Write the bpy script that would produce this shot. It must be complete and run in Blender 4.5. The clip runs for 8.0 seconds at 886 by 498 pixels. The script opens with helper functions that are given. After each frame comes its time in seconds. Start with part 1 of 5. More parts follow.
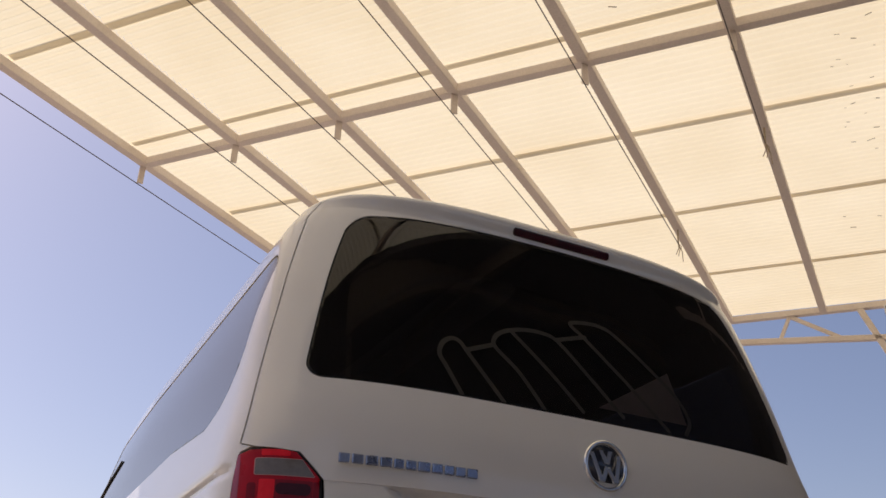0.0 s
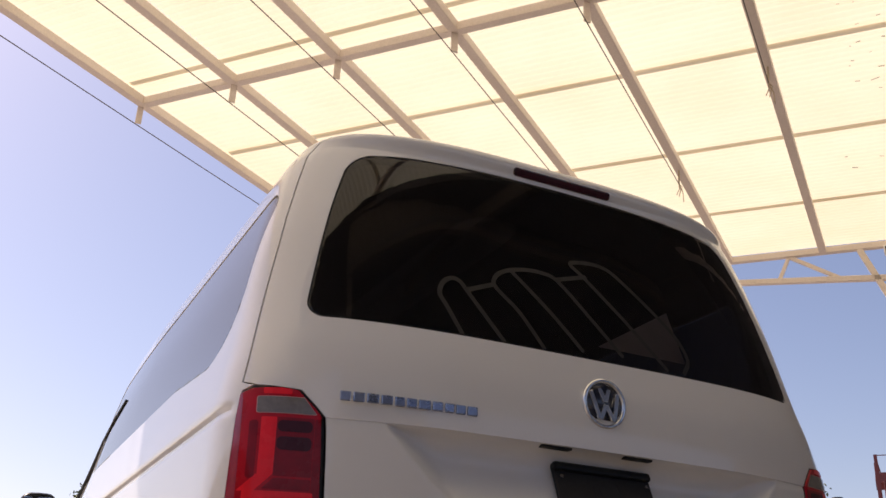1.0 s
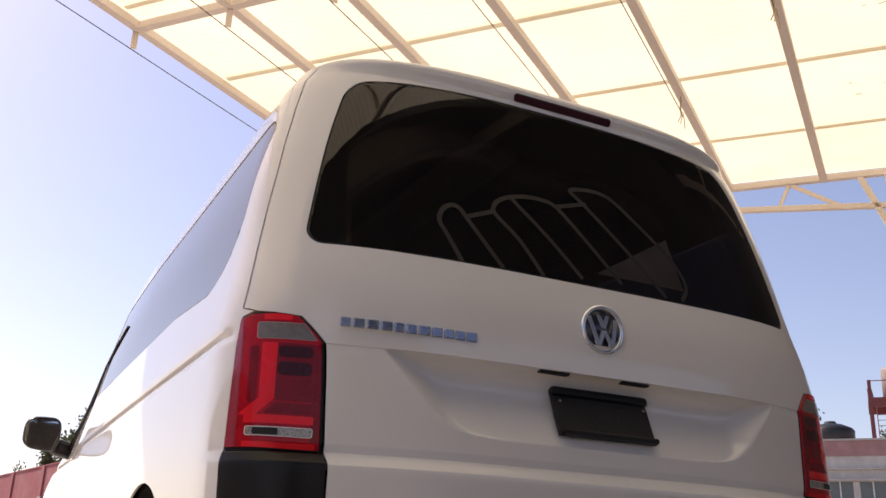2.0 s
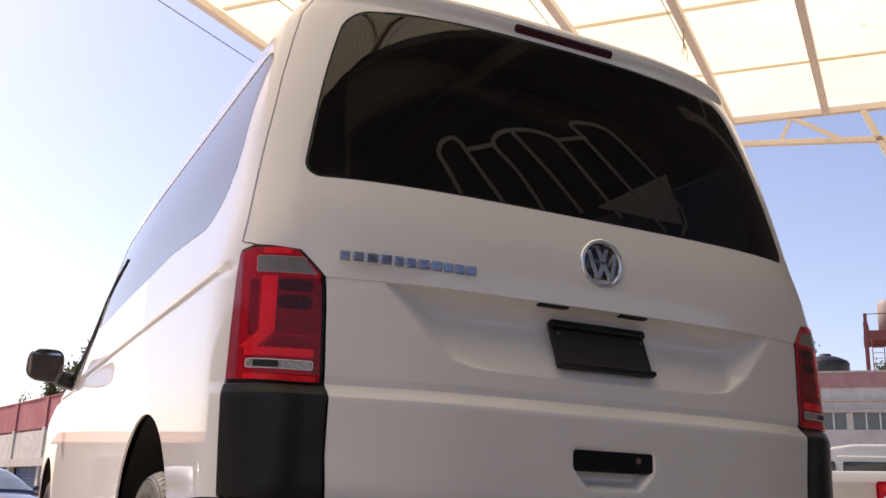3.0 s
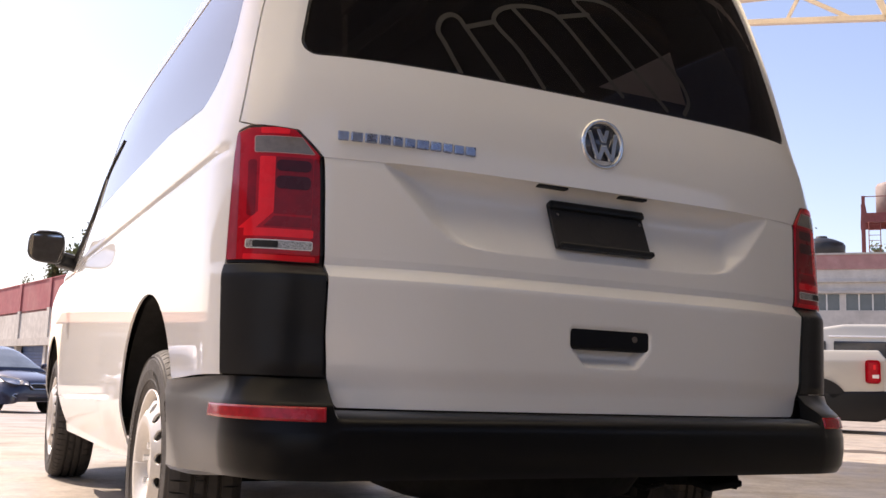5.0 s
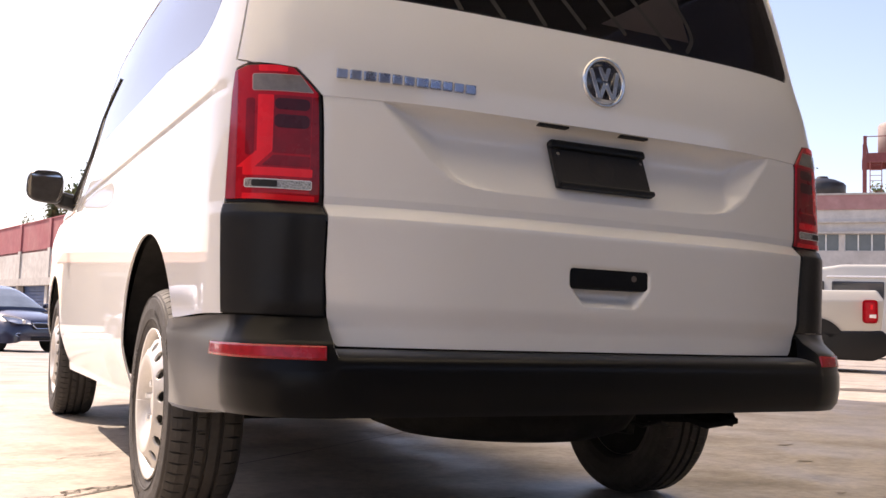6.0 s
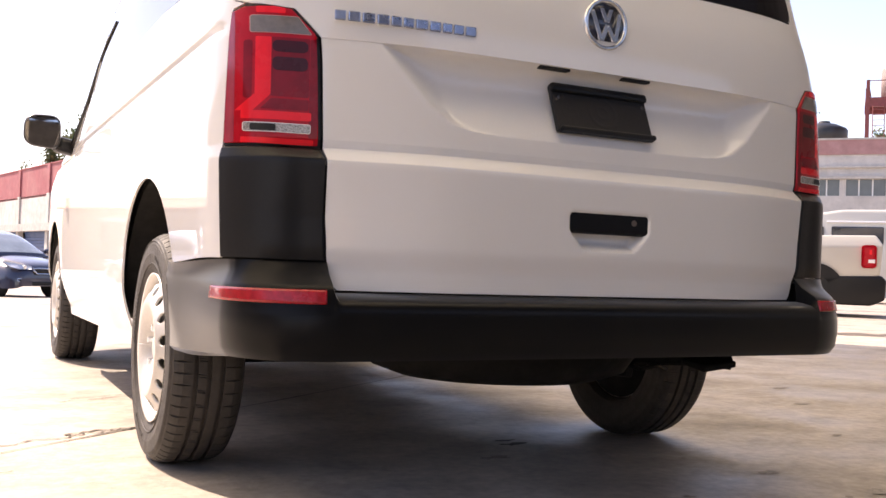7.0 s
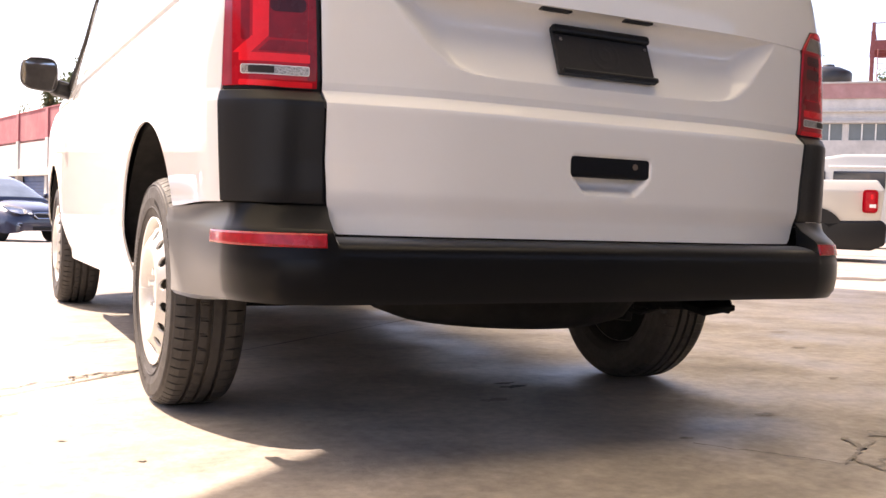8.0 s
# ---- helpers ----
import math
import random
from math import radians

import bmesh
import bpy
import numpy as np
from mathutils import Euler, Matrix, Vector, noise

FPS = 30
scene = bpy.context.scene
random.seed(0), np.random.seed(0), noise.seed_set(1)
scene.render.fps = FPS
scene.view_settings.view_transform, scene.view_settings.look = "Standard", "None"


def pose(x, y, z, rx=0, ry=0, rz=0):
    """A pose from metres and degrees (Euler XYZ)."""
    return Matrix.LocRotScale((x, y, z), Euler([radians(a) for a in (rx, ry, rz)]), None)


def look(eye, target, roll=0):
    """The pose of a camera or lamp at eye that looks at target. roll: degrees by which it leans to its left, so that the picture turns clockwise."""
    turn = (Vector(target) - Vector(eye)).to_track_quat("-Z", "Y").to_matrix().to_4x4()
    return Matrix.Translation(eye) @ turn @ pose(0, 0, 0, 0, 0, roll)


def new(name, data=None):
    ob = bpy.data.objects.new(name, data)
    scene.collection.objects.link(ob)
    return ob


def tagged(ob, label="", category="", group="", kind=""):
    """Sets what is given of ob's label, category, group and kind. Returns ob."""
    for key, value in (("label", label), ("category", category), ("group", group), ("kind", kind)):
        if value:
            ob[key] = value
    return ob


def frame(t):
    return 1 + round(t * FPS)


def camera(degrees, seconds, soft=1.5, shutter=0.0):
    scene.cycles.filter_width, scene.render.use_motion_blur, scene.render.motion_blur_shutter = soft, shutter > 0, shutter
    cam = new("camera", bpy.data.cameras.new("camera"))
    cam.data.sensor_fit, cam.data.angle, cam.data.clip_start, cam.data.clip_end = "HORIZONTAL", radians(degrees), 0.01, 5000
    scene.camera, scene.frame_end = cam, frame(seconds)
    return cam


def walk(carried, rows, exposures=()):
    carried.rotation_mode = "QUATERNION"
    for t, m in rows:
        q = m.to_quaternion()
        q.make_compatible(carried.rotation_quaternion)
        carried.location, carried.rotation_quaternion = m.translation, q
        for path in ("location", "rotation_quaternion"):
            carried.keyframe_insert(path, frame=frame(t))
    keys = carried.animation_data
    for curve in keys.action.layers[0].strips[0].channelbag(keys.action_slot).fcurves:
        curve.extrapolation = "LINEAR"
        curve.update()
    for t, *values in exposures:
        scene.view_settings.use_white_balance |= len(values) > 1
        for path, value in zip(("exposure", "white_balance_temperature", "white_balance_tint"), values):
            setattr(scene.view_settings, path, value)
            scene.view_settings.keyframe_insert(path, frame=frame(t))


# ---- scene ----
cam = camera(49.99, 8.0)
WALK = [
    (0.0, look((-1.4494, -1.9172, 0.6083), (0.4977, 2.0940, 2.8708), 2.224)),
    (0.5, look((-1.4484, -1.9179, 0.6082), (0.5287, 2.1499, 2.7399), 2.168)),
    (1.0, look((-1.4483, -1.9143, 0.6070), (0.5664, 2.2105, 2.5887), 2.134)),
    (1.5, look((-1.4469, -1.9102, 0.6076), (0.6007, 2.2649, 2.4449), 2.129)),
    (2.0, look((-1.4462, -1.9100, 0.6069), (0.6439, 2.3307, 2.2340), 2.086)),
    (3.5, look((-1.4439, -1.9028, 0.6089), (0.7251, 2.4470, 1.7815), 2.096)),
    (4.0, look((-1.4440, -1.9011, 0.6076), (0.7441, 2.4735, 1.6441), 2.083)),
    (4.5, look((-1.4427, -1.8996, 0.6072), (0.7708, 2.5067, 1.4349), 2.044)),
    (5.0, look((-1.4416, -1.8976, 0.6063), (0.7885, 2.5241, 1.2960), 2.041)),
    (6.5, look((-1.4387, -1.8925, 0.6038), (0.8265, 2.5593, 0.8281), 2.023)),
    (7.0, look((-1.4378, -1.8905, 0.6025), (0.8343, 2.5625, 0.6939), 2.013)),
    (7.5, look((-1.4378, -1.8899, 0.6018), (0.8388, 2.5613, 0.5378), 2.052)),
    (8.0, look((-1.4363, -1.8888, 0.6004), (0.8410, 2.5581, 0.4016), 2.029)),
]
walk(cam, WALK, exposures=[(0.0, -0.20, 6900, 26), (0.5, 0.00, 6900, 26), (1.0, 0.13, 7000, 28), (2.0, 0.42, 7080, 28), (3.5, 0.66, 7020, 27), (5.0, 0.86, 7050, 26), (6.5, 1.22, 7250, 28), (7.0, 1.41, 7280, 28), (8.0, 1.70, 7300, 28)])

# ---- sky and sun ----
SUN_WAY = Vector((-0.45, 0.76, 1.0)).normalized()
world = bpy.data.worlds.new("sky")
scene.world = world
world.use_nodes = True
wn = world.node_tree.nodes
sky = wn.new("ShaderNodeTexSky")
sky.sky_type = "NISHITA"
sky.sun_disc = False
sky.sun_elevation = math.asin(SUN_WAY.z)
sky.sun_rotation = math.atan2(SUN_WAY.x, SUN_WAY.y)
sky.air_density = 1.0
sky.dust_density = 1.2
wn["Background"].inputs["Strength"].default_value = 0.13
world.node_tree.links.new(sky.outputs["Color"], wn["Background"].inputs["Color"])
sun = new("sun", bpy.data.lights.new("sun", "SUN"))
sun.data.energy = 3.75
sun.data.angle = radians(0.53)
sun.data.color = (1.0, 0.95, 0.80)
sun.matrix_world = look(SUN_WAY * 60, (0, 0, 0))


# ---- materials ----
def material(name, base, rough=0.5, metal=0.0, grain=(0, 0), stain=(0, 0, (0, 0, 0)), bump=(0, 0), coat=0.0, spread=0.0, spec=0.5, coat_rough=0.06):
    """base colour with fine grain (scale, amount), large stains (scale, amount, colour) and relief (scale, height)."""
    m = bpy.data.materials.new(name)
    m.use_nodes = True
    nt = m.node_tree
    bs = nt.nodes["Principled BSDF"]
    bs.inputs["Roughness"].default_value = rough
    bs.inputs["Metallic"].default_value = metal
    bs.inputs["Coat Weight"].default_value = coat
    bs.inputs["Coat Roughness"].default_value = coat_rough
    bs.inputs["Specular IOR Level"].default_value = spec
    co = nt.nodes.new("ShaderNodeTexCoord").outputs["Object"]
    colour = nt.nodes.new("ShaderNodeRGB")
    colour.outputs[0].default_value = (*base, 1)
    out = colour.outputs[0]

    def mix(kind, a, b, fac, amount=None):
        n = nt.nodes.new("ShaderNodeMix")
        n.data_type, n.blend_type = "RGBA", kind
        nt.links.new(a, n.inputs[6])
        if isinstance(b, tuple):
            n.inputs[7].default_value = (*b, 1)
        else:
            nt.links.new(b, n.inputs[7])
        if isinstance(fac, float):
            n.inputs[0].default_value = fac
        else:
            nt.links.new(fac, n.inputs[0])
        return n.outputs[2]

    def noise_of(scale, detail=5, rough_=0.6):
        n = nt.nodes.new("ShaderNodeTexNoise")
        n.inputs["Scale"].default_value = scale
        n.inputs["Detail"].default_value = detail
        n.inputs["Roughness"].default_value = rough_
        nt.links.new(co, n.inputs["Vector"])
        return n.outputs["Fac"]

    def ramp(value, lo, hi, to_lo=0.0, to_hi=1.0):
        n = nt.nodes.new("ShaderNodeMapRange")
        n.inputs[1].default_value, n.inputs[2].default_value = lo, hi
        n.inputs[3].default_value, n.inputs[4].default_value = to_lo, to_hi
        nt.links.new(value, n.inputs[0])
        return n.outputs[0]

    if stain[0]:
        out = mix("MIX", out, stain[2], ramp(noise_of(stain[0], 6, 0.65), 0.42, 0.72, 0.0, stain[1]))
    if grain[0]:
        g = nt.nodes.new("ShaderNodeCombineColor")
        f = ramp(noise_of(grain[0]), 0.25, 0.75, 1 - grain[1], 1 + grain[1])
        for i in range(3):
            nt.links.new(f, g.inputs[i])
        out = mix("MULTIPLY", out, g.outputs[0], 1.0)
        nt.links.new(ramp(noise_of(grain[0] * 0.35), 0.3, 0.7, rough * 0.85, min(1.0, rough * 1.15)), bs.inputs["Roughness"])
    if spread:
        oi = nt.nodes.new("ShaderNodeObjectInfo")
        g = nt.nodes.new("ShaderNodeCombineColor")
        f = ramp(oi.outputs["Random"], 0, 1, 1 - spread, 1 + spread)
        for i in range(3):
            nt.links.new(f, g.inputs[i])
        out = mix("MULTIPLY", out, g.outputs[0], 1.0)
    nt.links.new(out, bs.inputs["Base Color"])
    if bump[0]:
        b = nt.nodes.new("ShaderNodeBump")
        b.inputs["Distance"].default_value = bump[1]
        b.inputs["Strength"].default_value = 1.0
        nt.links.new(noise_of(bump[0]), b.inputs["Height"])
        nt.links.new(b.outputs[0], bs.inputs["Normal"])
    return m


def glass(name, tint, rough=0.0, ior=1.45):
    m = bpy.data.materials.new(name)
    m.use_nodes = True
    bs = m.node_tree.nodes["Principled BSDF"]
    bs.inputs["Base Color"].default_value = (*tint, 1)
    bs.inputs["Transmission Weight"].default_value = 1.0
    bs.inputs["Roughness"].default_value = rough
    bs.inputs["IOR"].default_value = ior
    return m


def sheet_material(name, dull, clear):
    """Cream fibreglass sheet: lets the sun through as soft light."""
    m = bpy.data.materials.new(name)
    m.use_nodes = True
    nt = m.node_tree
    nt.nodes.remove(nt.nodes["Principled BSDF"])
    co = nt.nodes.new("ShaderNodeTexCoord").outputs["Object"]
    n1 = nt.nodes.new("ShaderNodeTexNoise")
    n1.inputs["Scale"].default_value = 0.9
    n1.inputs["Detail"].default_value = 8
    nt.links.new(co, n1.inputs["Vector"])
    cr = nt.nodes.new("ShaderNodeValToRGB")
    cr.color_ramp.elements[0].position, cr.color_ramp.elements[1].position = 0.3, 0.7
    cr.color_ramp.elements[0].color, cr.color_ramp.elements[1].color = (*dull, 1), (*clear, 1)
    nt.links.new(n1.outputs["Fac"], cr.inputs[0])
    tr = nt.nodes.new("ShaderNodeBsdfTranslucent")
    di = nt.nodes.new("ShaderNodeBsdfDiffuse")
    nt.links.new(cr.outputs[0], tr.inputs["Color"])
    nt.links.new(cr.outputs[0], di.inputs["Color"])
    mx = nt.nodes.new("ShaderNodeMixShader")
    mx.inputs[0].default_value = 0.10
    nt.links.new(tr.outputs[0], mx.inputs[1])
    nt.links.new(di.outputs[0], mx.inputs[2])
    nt.links.new(mx.outputs[0], nt.nodes["Material Output"].inputs["Surface"])
    return m


PAINT = material("white_car_paint", (0.82, 0.812, 0.80), 0.5, grain=(900, 0.015), stain=(1.3, 0.06, (0.66, 0.65, 0.63)), coat=1.0, coat_rough=0.015, spec=0.12)
PLASTIC = material("black_grained_plastic", (0.0085, 0.0088, 0.0098), 0.38, grain=(400, 0.12), stain=(6, 0.3, (0.013, 0.013, 0.0135)), bump=(1400, 0.0001), spec=0.3)
CARRIER = material("greyed_carrier_plastic", (0.022, 0.021, 0.0225), 0.5, grain=(300, 0.15), stain=(12, 0.4, (0.03, 0.028, 0.029)), spec=0.3)
BUMPER = material("faded_black_bumper_plastic", (0.004, 0.0042, 0.005), 0.30, stain=(5, 0.4, (0.006, 0.006, 0.0065)), spec=0.15)
dust = BUMPER.node_tree.nodes["Principled BSDF"]
dust.inputs["Sheen Weight"].default_value = 0.6
dust.inputs["Sheen Roughness"].default_value = 0.35
HANDLE = material("smooth_black_plastic", (0.006, 0.006, 0.007), 0.5, grain=(200, 0.1), spec=0.2)
ARCH = material("dark_arch_lining", (0.004, 0.004, 0.004), 0.95, grain=(50, 0.3))
RUBBER_SEAL = material("black_rubber_seal", (0.012, 0.012, 0.013), 0.7)
def dusty_glass(name, tint, dust, amount):
    """Tinted glass under a thin uneven film of dust."""
    m = glass(name, tint)
    nt = m.node_tree
    co = nt.nodes.new("ShaderNodeTexCoord").outputs["Object"]
    no = nt.nodes.new("ShaderNodeTexNoise")
    no.inputs["Scale"].default_value, no.inputs["Detail"].default_value = 5.0, 7
    nt.links.new(co, no.inputs["Vector"])
    mr = nt.nodes.new("ShaderNodeMapRange")
    mr.inputs[3].default_value, mr.inputs[4].default_value = amount * 0.6, amount * 1.4
    nt.links.new(no.outputs["Fac"], mr.inputs[0])
    di = nt.nodes.new("ShaderNodeBsdfDiffuse")
    di.inputs["Color"].default_value = (*dust, 1)
    mx = nt.nodes.new("ShaderNodeMixShader")
    nt.links.new(mr.outputs[0], mx.inputs[0])
    nt.links.new(nt.nodes["Principled BSDF"].outputs[0], mx.inputs[1])
    nt.links.new(di.outputs[0], mx.inputs[2])
    nt.links.new(mx.outputs[0], nt.nodes["Material Output"].inputs["Surface"])
    return m


TINTED = dusty_glass("privacy_glass", (0.05, 0.048, 0.056), (0.40, 0.38, 0.44), 0.012)
TRIM = material("dark_cabin_trim", (0.03, 0.028, 0.027), 0.85, grain=(120, 0.2))
SEAT = material("dark_seat_cloth", (0.025, 0.026, 0.03), 0.9, grain=(300, 0.3))
CHROME = material("chrome", (0.78, 0.80, 0.83), 0.24, 1.0, grain=(60, 0.05))
BADGE_CHROME = material("dull_chrome", (0.35, 0.395, 0.52), 0.28, 0.95, grain=(90, 0.15))
BADGE_DARK = material("dark_blue_badge", (0.012, 0.016, 0.035), 0.25, coat=0.6)
RED_LENS = material("red_lamp_lens", (0.46, 0.005, 0.014), 0.28, grain=(25, 0.12), spec=0.1, coat=0.28, coat_rough=0.03)
RED_BRIGHT = material("bright_red_lens_strip", (0.90, 0.016, 0.026), 0.28, grain=(30, 0.08), spec=0.1, coat=0.28, coat_rough=0.03)
RED_MID = material("shaded_red_lens", (0.23, 0.003, 0.010), 0.28, grain=(25, 0.2), spec=0.1, coat=0.28, coat_rough=0.03)
RED_EDGE = material("purplish_lens_margin", (0.36, 0.03, 0.06), 0.15, grain=(20, 0.2), coat=0.6)
REFLECTOR = material("red_prism_reflector", (0.40, 0.006, 0.013), 0.25, grain=(60, 0.3), coat=0.2)
OUTLINE_TONE = material("pale_outline_on_glass", (0.014, 0.013, 0.0137), 0.5, grain=(90, 0.3))
FILM = material("brownish_film_patch", (0.032, 0.024, 0.026), 0.35, grain=(20, 0.2))
RED_DARK = material("dark_red_reflector", (0.055, 0.003, 0.007), 0.28, grain=(40, 0.2), spec=0.1, coat=0.28, coat_rough=0.03)
LAMP_GREY = material("grey_indicator_lens", (0.17, 0.145, 0.125), 0.2, grain=(50, 0.2), coat=0.4)
LAMP_CLEAR = material("clear_reversing_lens", (0.30, 0.28, 0.27), 0.12, grain=(260, 0.9), coat=0.5)
LAMP_RIM = material("pinkish_lens_rim", (0.55, 0.27, 0.25), 0.2, coat=0.4)
WHITE_RIM = material("pale_reversing_rim", (0.88, 0.84, 0.82), 0.2, coat=0.4)
BRAKE_LENS = material("unlit_brake_lens", (0.05, 0.006, 0.012), 0.12, coat=1.0)
TYRE = material("worn_tyre_rubber", (0.038, 0.034, 0.031), 0.7, grain=(80, 0.2), stain=(9, 0.5, (0.062, 0.052, 0.044)), bump=(500, 0.0006))
RIM = material("pale_silver_steel_rim", (0.62, 0.6, 0.57), 0.38, 0.35, grain=(120, 0.06), stain=(8, 0.25, (0.4, 0.36, 0.32)))
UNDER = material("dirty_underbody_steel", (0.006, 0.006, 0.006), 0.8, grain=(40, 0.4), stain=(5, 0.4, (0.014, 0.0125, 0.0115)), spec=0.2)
CREAM = material("cream_painted_steel", (0.80, 0.71, 0.645), 0.5, grain=(60, 0.08), stain=(2.2, 0.3, (0.62, 0.54, 0.46)))
CABLE = material("dark_steel_cable", (0.12, 0.1, 0.09), 0.5, 0.4)
SHEET = sheet_material("fibreglass_sheet", (0.88, 0.795, 0.55), (0.95, 0.885, 0.65))
LAP = sheet_material("dusty_sheet_lap", (0.76, 0.69, 0.60), (0.84, 0.77, 0.68))
LITTER = material("dry_leaf_litter", (0.32, 0.26, 0.17), 0.9, grain=(50, 0.3))
FLOOD_WHITE = material("white_lamp_housing", (0.8, 0.8, 0.8), 0.4, grain=(30, 0.05))
ROPE = material("frayed_brown_rope", (0.42, 0.34, 0.25), 0.9, grain=(200, 0.3))


# ---- builders ----
def thing(name, label, category, at=(0, 0, 0), group="", kind=""):
    ob = new(name)
    ob.location = at
    ob.empty_display_size = 0.1
    return tagged(ob, label, category, group, kind)


def mesh_of(name, verts, faces, mat, smooth=True):
    me = bpy.data.meshes.new(name)
    me.from_pydata([tuple(map(float, v)) for v in verts], [], [tuple(map(int, f)) for f in faces])
    me.materials.append(mat)
    if smooth:
        me.polygons.foreach_set("use_smooth", [True] * len(me.polygons))
    me.update()
    return me


def put(name, me, parent=None, label="", place=None):
    ob = new(name, me)
    if place is not None:
        ob.matrix_world = place
    if parent is not None:
        ob.parent = parent
        up, top = parent, Matrix()
        while up is not None:
            top = top @ Matrix.Translation(-up.location) if up.type == "EMPTY" else top
            up = up.parent
        if parent.type == "EMPTY":
            ob.matrix_parent_inverse = top
    if label:
        ob["label"] = label
    return ob


def part(name, bm, mat, parent, label="", smooth=False, place=None):
    me = bpy.data.meshes.new(name)
    bm.to_mesh(me)
    bm.free()
    me.materials.append(mat)
    if smooth:
        me.polygons.foreach_set("use_smooth", [True] * len(me.polygons))
    return put(name, me, parent, label, place)


def block(sx, sy, sz, m=None, edge=0.0, bm=None):
    """A box with bevelled edges, centred, moved by m."""
    bm = bm or bmesh.new()
    made = bmesh.ops.create_cube(bm, size=1.0, matrix=Matrix.Diagonal((sx, sy, sz, 1)))["verts"]
    if edge:
        es = list({e for v in made for e in v.link_edges})
        made = list({v for f in bmesh.ops.bevel(bm, geom=es, offset=edge, segments=2, affect="EDGES", profile=0.5)["faces"] for v in f.verts} | {v for v in made if v.is_valid})
    if m is not None:
        bmesh.ops.transform(bm, matrix=m, verts=made)
    return bm


def bar(a, b, wide, high, edge=0.0, bm=None):
    """A straight box bar from a to b, wide across and high."""
    a, b = Vector(a), Vector(b)
    d = b - a
    m = Matrix.Translation((a + b) / 2) @ d.to_track_quat("Y", "Z").to_matrix().to_4x4()
    return block(wide, d.length, high, m, edge, bm)


def rod(a, b, r, n=8, bm=None, r2=None):
    bm = bm or bmesh.new()
    a, b = Vector(a), Vector(b)
    d = b - a
    m = Matrix.Translation((a + b) / 2) @ d.to_track_quat("Z", "Y").to_matrix().to_4x4()
    bmesh.ops.create_cone(bm, cap_ends=True, segments=n, radius1=r, radius2=r if r2 is None else r2, depth=d.length, matrix=m)
    return bm


def tube(path, r, n=6, bm=None):
    """A bent round tube along a path; r is one radius or one for each point."""
    bm = bm or bmesh.new()
    rings = []
    rs = r if isinstance(r, list) else [r] * len(path)
    for i, p in enumerate(path):
        p = Vector(p)
        d = Vector(path[min(i + 1, len(path) - 1)]) - Vector(path[max(i - 1, 0)])
        q = d.to_track_quat("Z", "Y")
        rings.append([bm.verts.new(p + q @ Vector((rs[i] * math.cos(2 * math.pi * k / n), rs[i] * math.sin(2 * math.pi * k / n), 0))) for k in range(n)])
    for a, b in zip(rings, rings[1:]):
        for k in range(n):
            bm.faces.new((a[k], a[(k + 1) % n], b[(k + 1) % n], b[k]))
    bm.faces.new(rings[0][::-1])
    bm.faces.new(rings[-1])
    return bm


def lathe(profile, n=48, closed=False, wobble=None):
    """Turns (radius, along) pairs round the x axis. wobble(i, k) changes a radius."""
    vs, fs = [], []
    m = len(profile)
    for k in range(n):
        a = 2 * math.pi * k / n
        for i, (r, x) in enumerate(profile):
            rr = r + (wobble(i, k) if wobble else 0)
            vs.append((x, rr * math.cos(a), rr * math.sin(a)))
    for k in range(n):
        k2 = (k + 1) % n
        for i in range(m if closed else m - 1):
            j = (i + 1) % m
            fs.append((k * m + i, k * m + j, k2 * m + j, k2 * m + i))
    return vs, fs


def tab(z, pts):
    """A smooth table: values between the given pairs without overshoot."""
    a = np.array(pts)
    zz = np.asarray(z, float)
    x, y = a[:, 0], a[:, 1]
    n = len(x)
    h = np.diff(x)
    s = np.diff(y) / h
    m = np.zeros(n)
    m[0], m[-1] = s[0], s[-1]
    for i in range(1, n - 1):
        m[i] = 0 if s[i - 1] * s[i] <= 0 else 2 * s[i - 1] * s[i] / (s[i - 1] + s[i])
    i = np.clip(np.searchsorted(x, zz) - 1, 0, n - 2)
    t = np.clip((zz - x[i]) / h[i], 0, 1)
    return (2 * t**3 - 3 * t**2 + 1) * y[i] + (t**3 - 2 * t**2 + t) * h[i] * m[i] + (3 * t**2 - 2 * t**3) * y[i + 1] + (t**3 - t**2) * h[i] * m[i + 1]


def lin(z, pts):
    a = np.array(pts)
    return np.interp(z, a[:, 0], a[:, 1])


def smax(a, b, r=0.0):
    """The larger of two distances; r rounds the corner between them."""
    if not r:
        return np.maximum(a, b)
    return np.minimum(np.maximum(a, b), -r) + np.hypot(np.maximum(a + r, 0), np.maximum(b + r, 0))


def step(t):
    t = np.clip(t, 0, 1)
    return t * t * (3 - 2 * t)


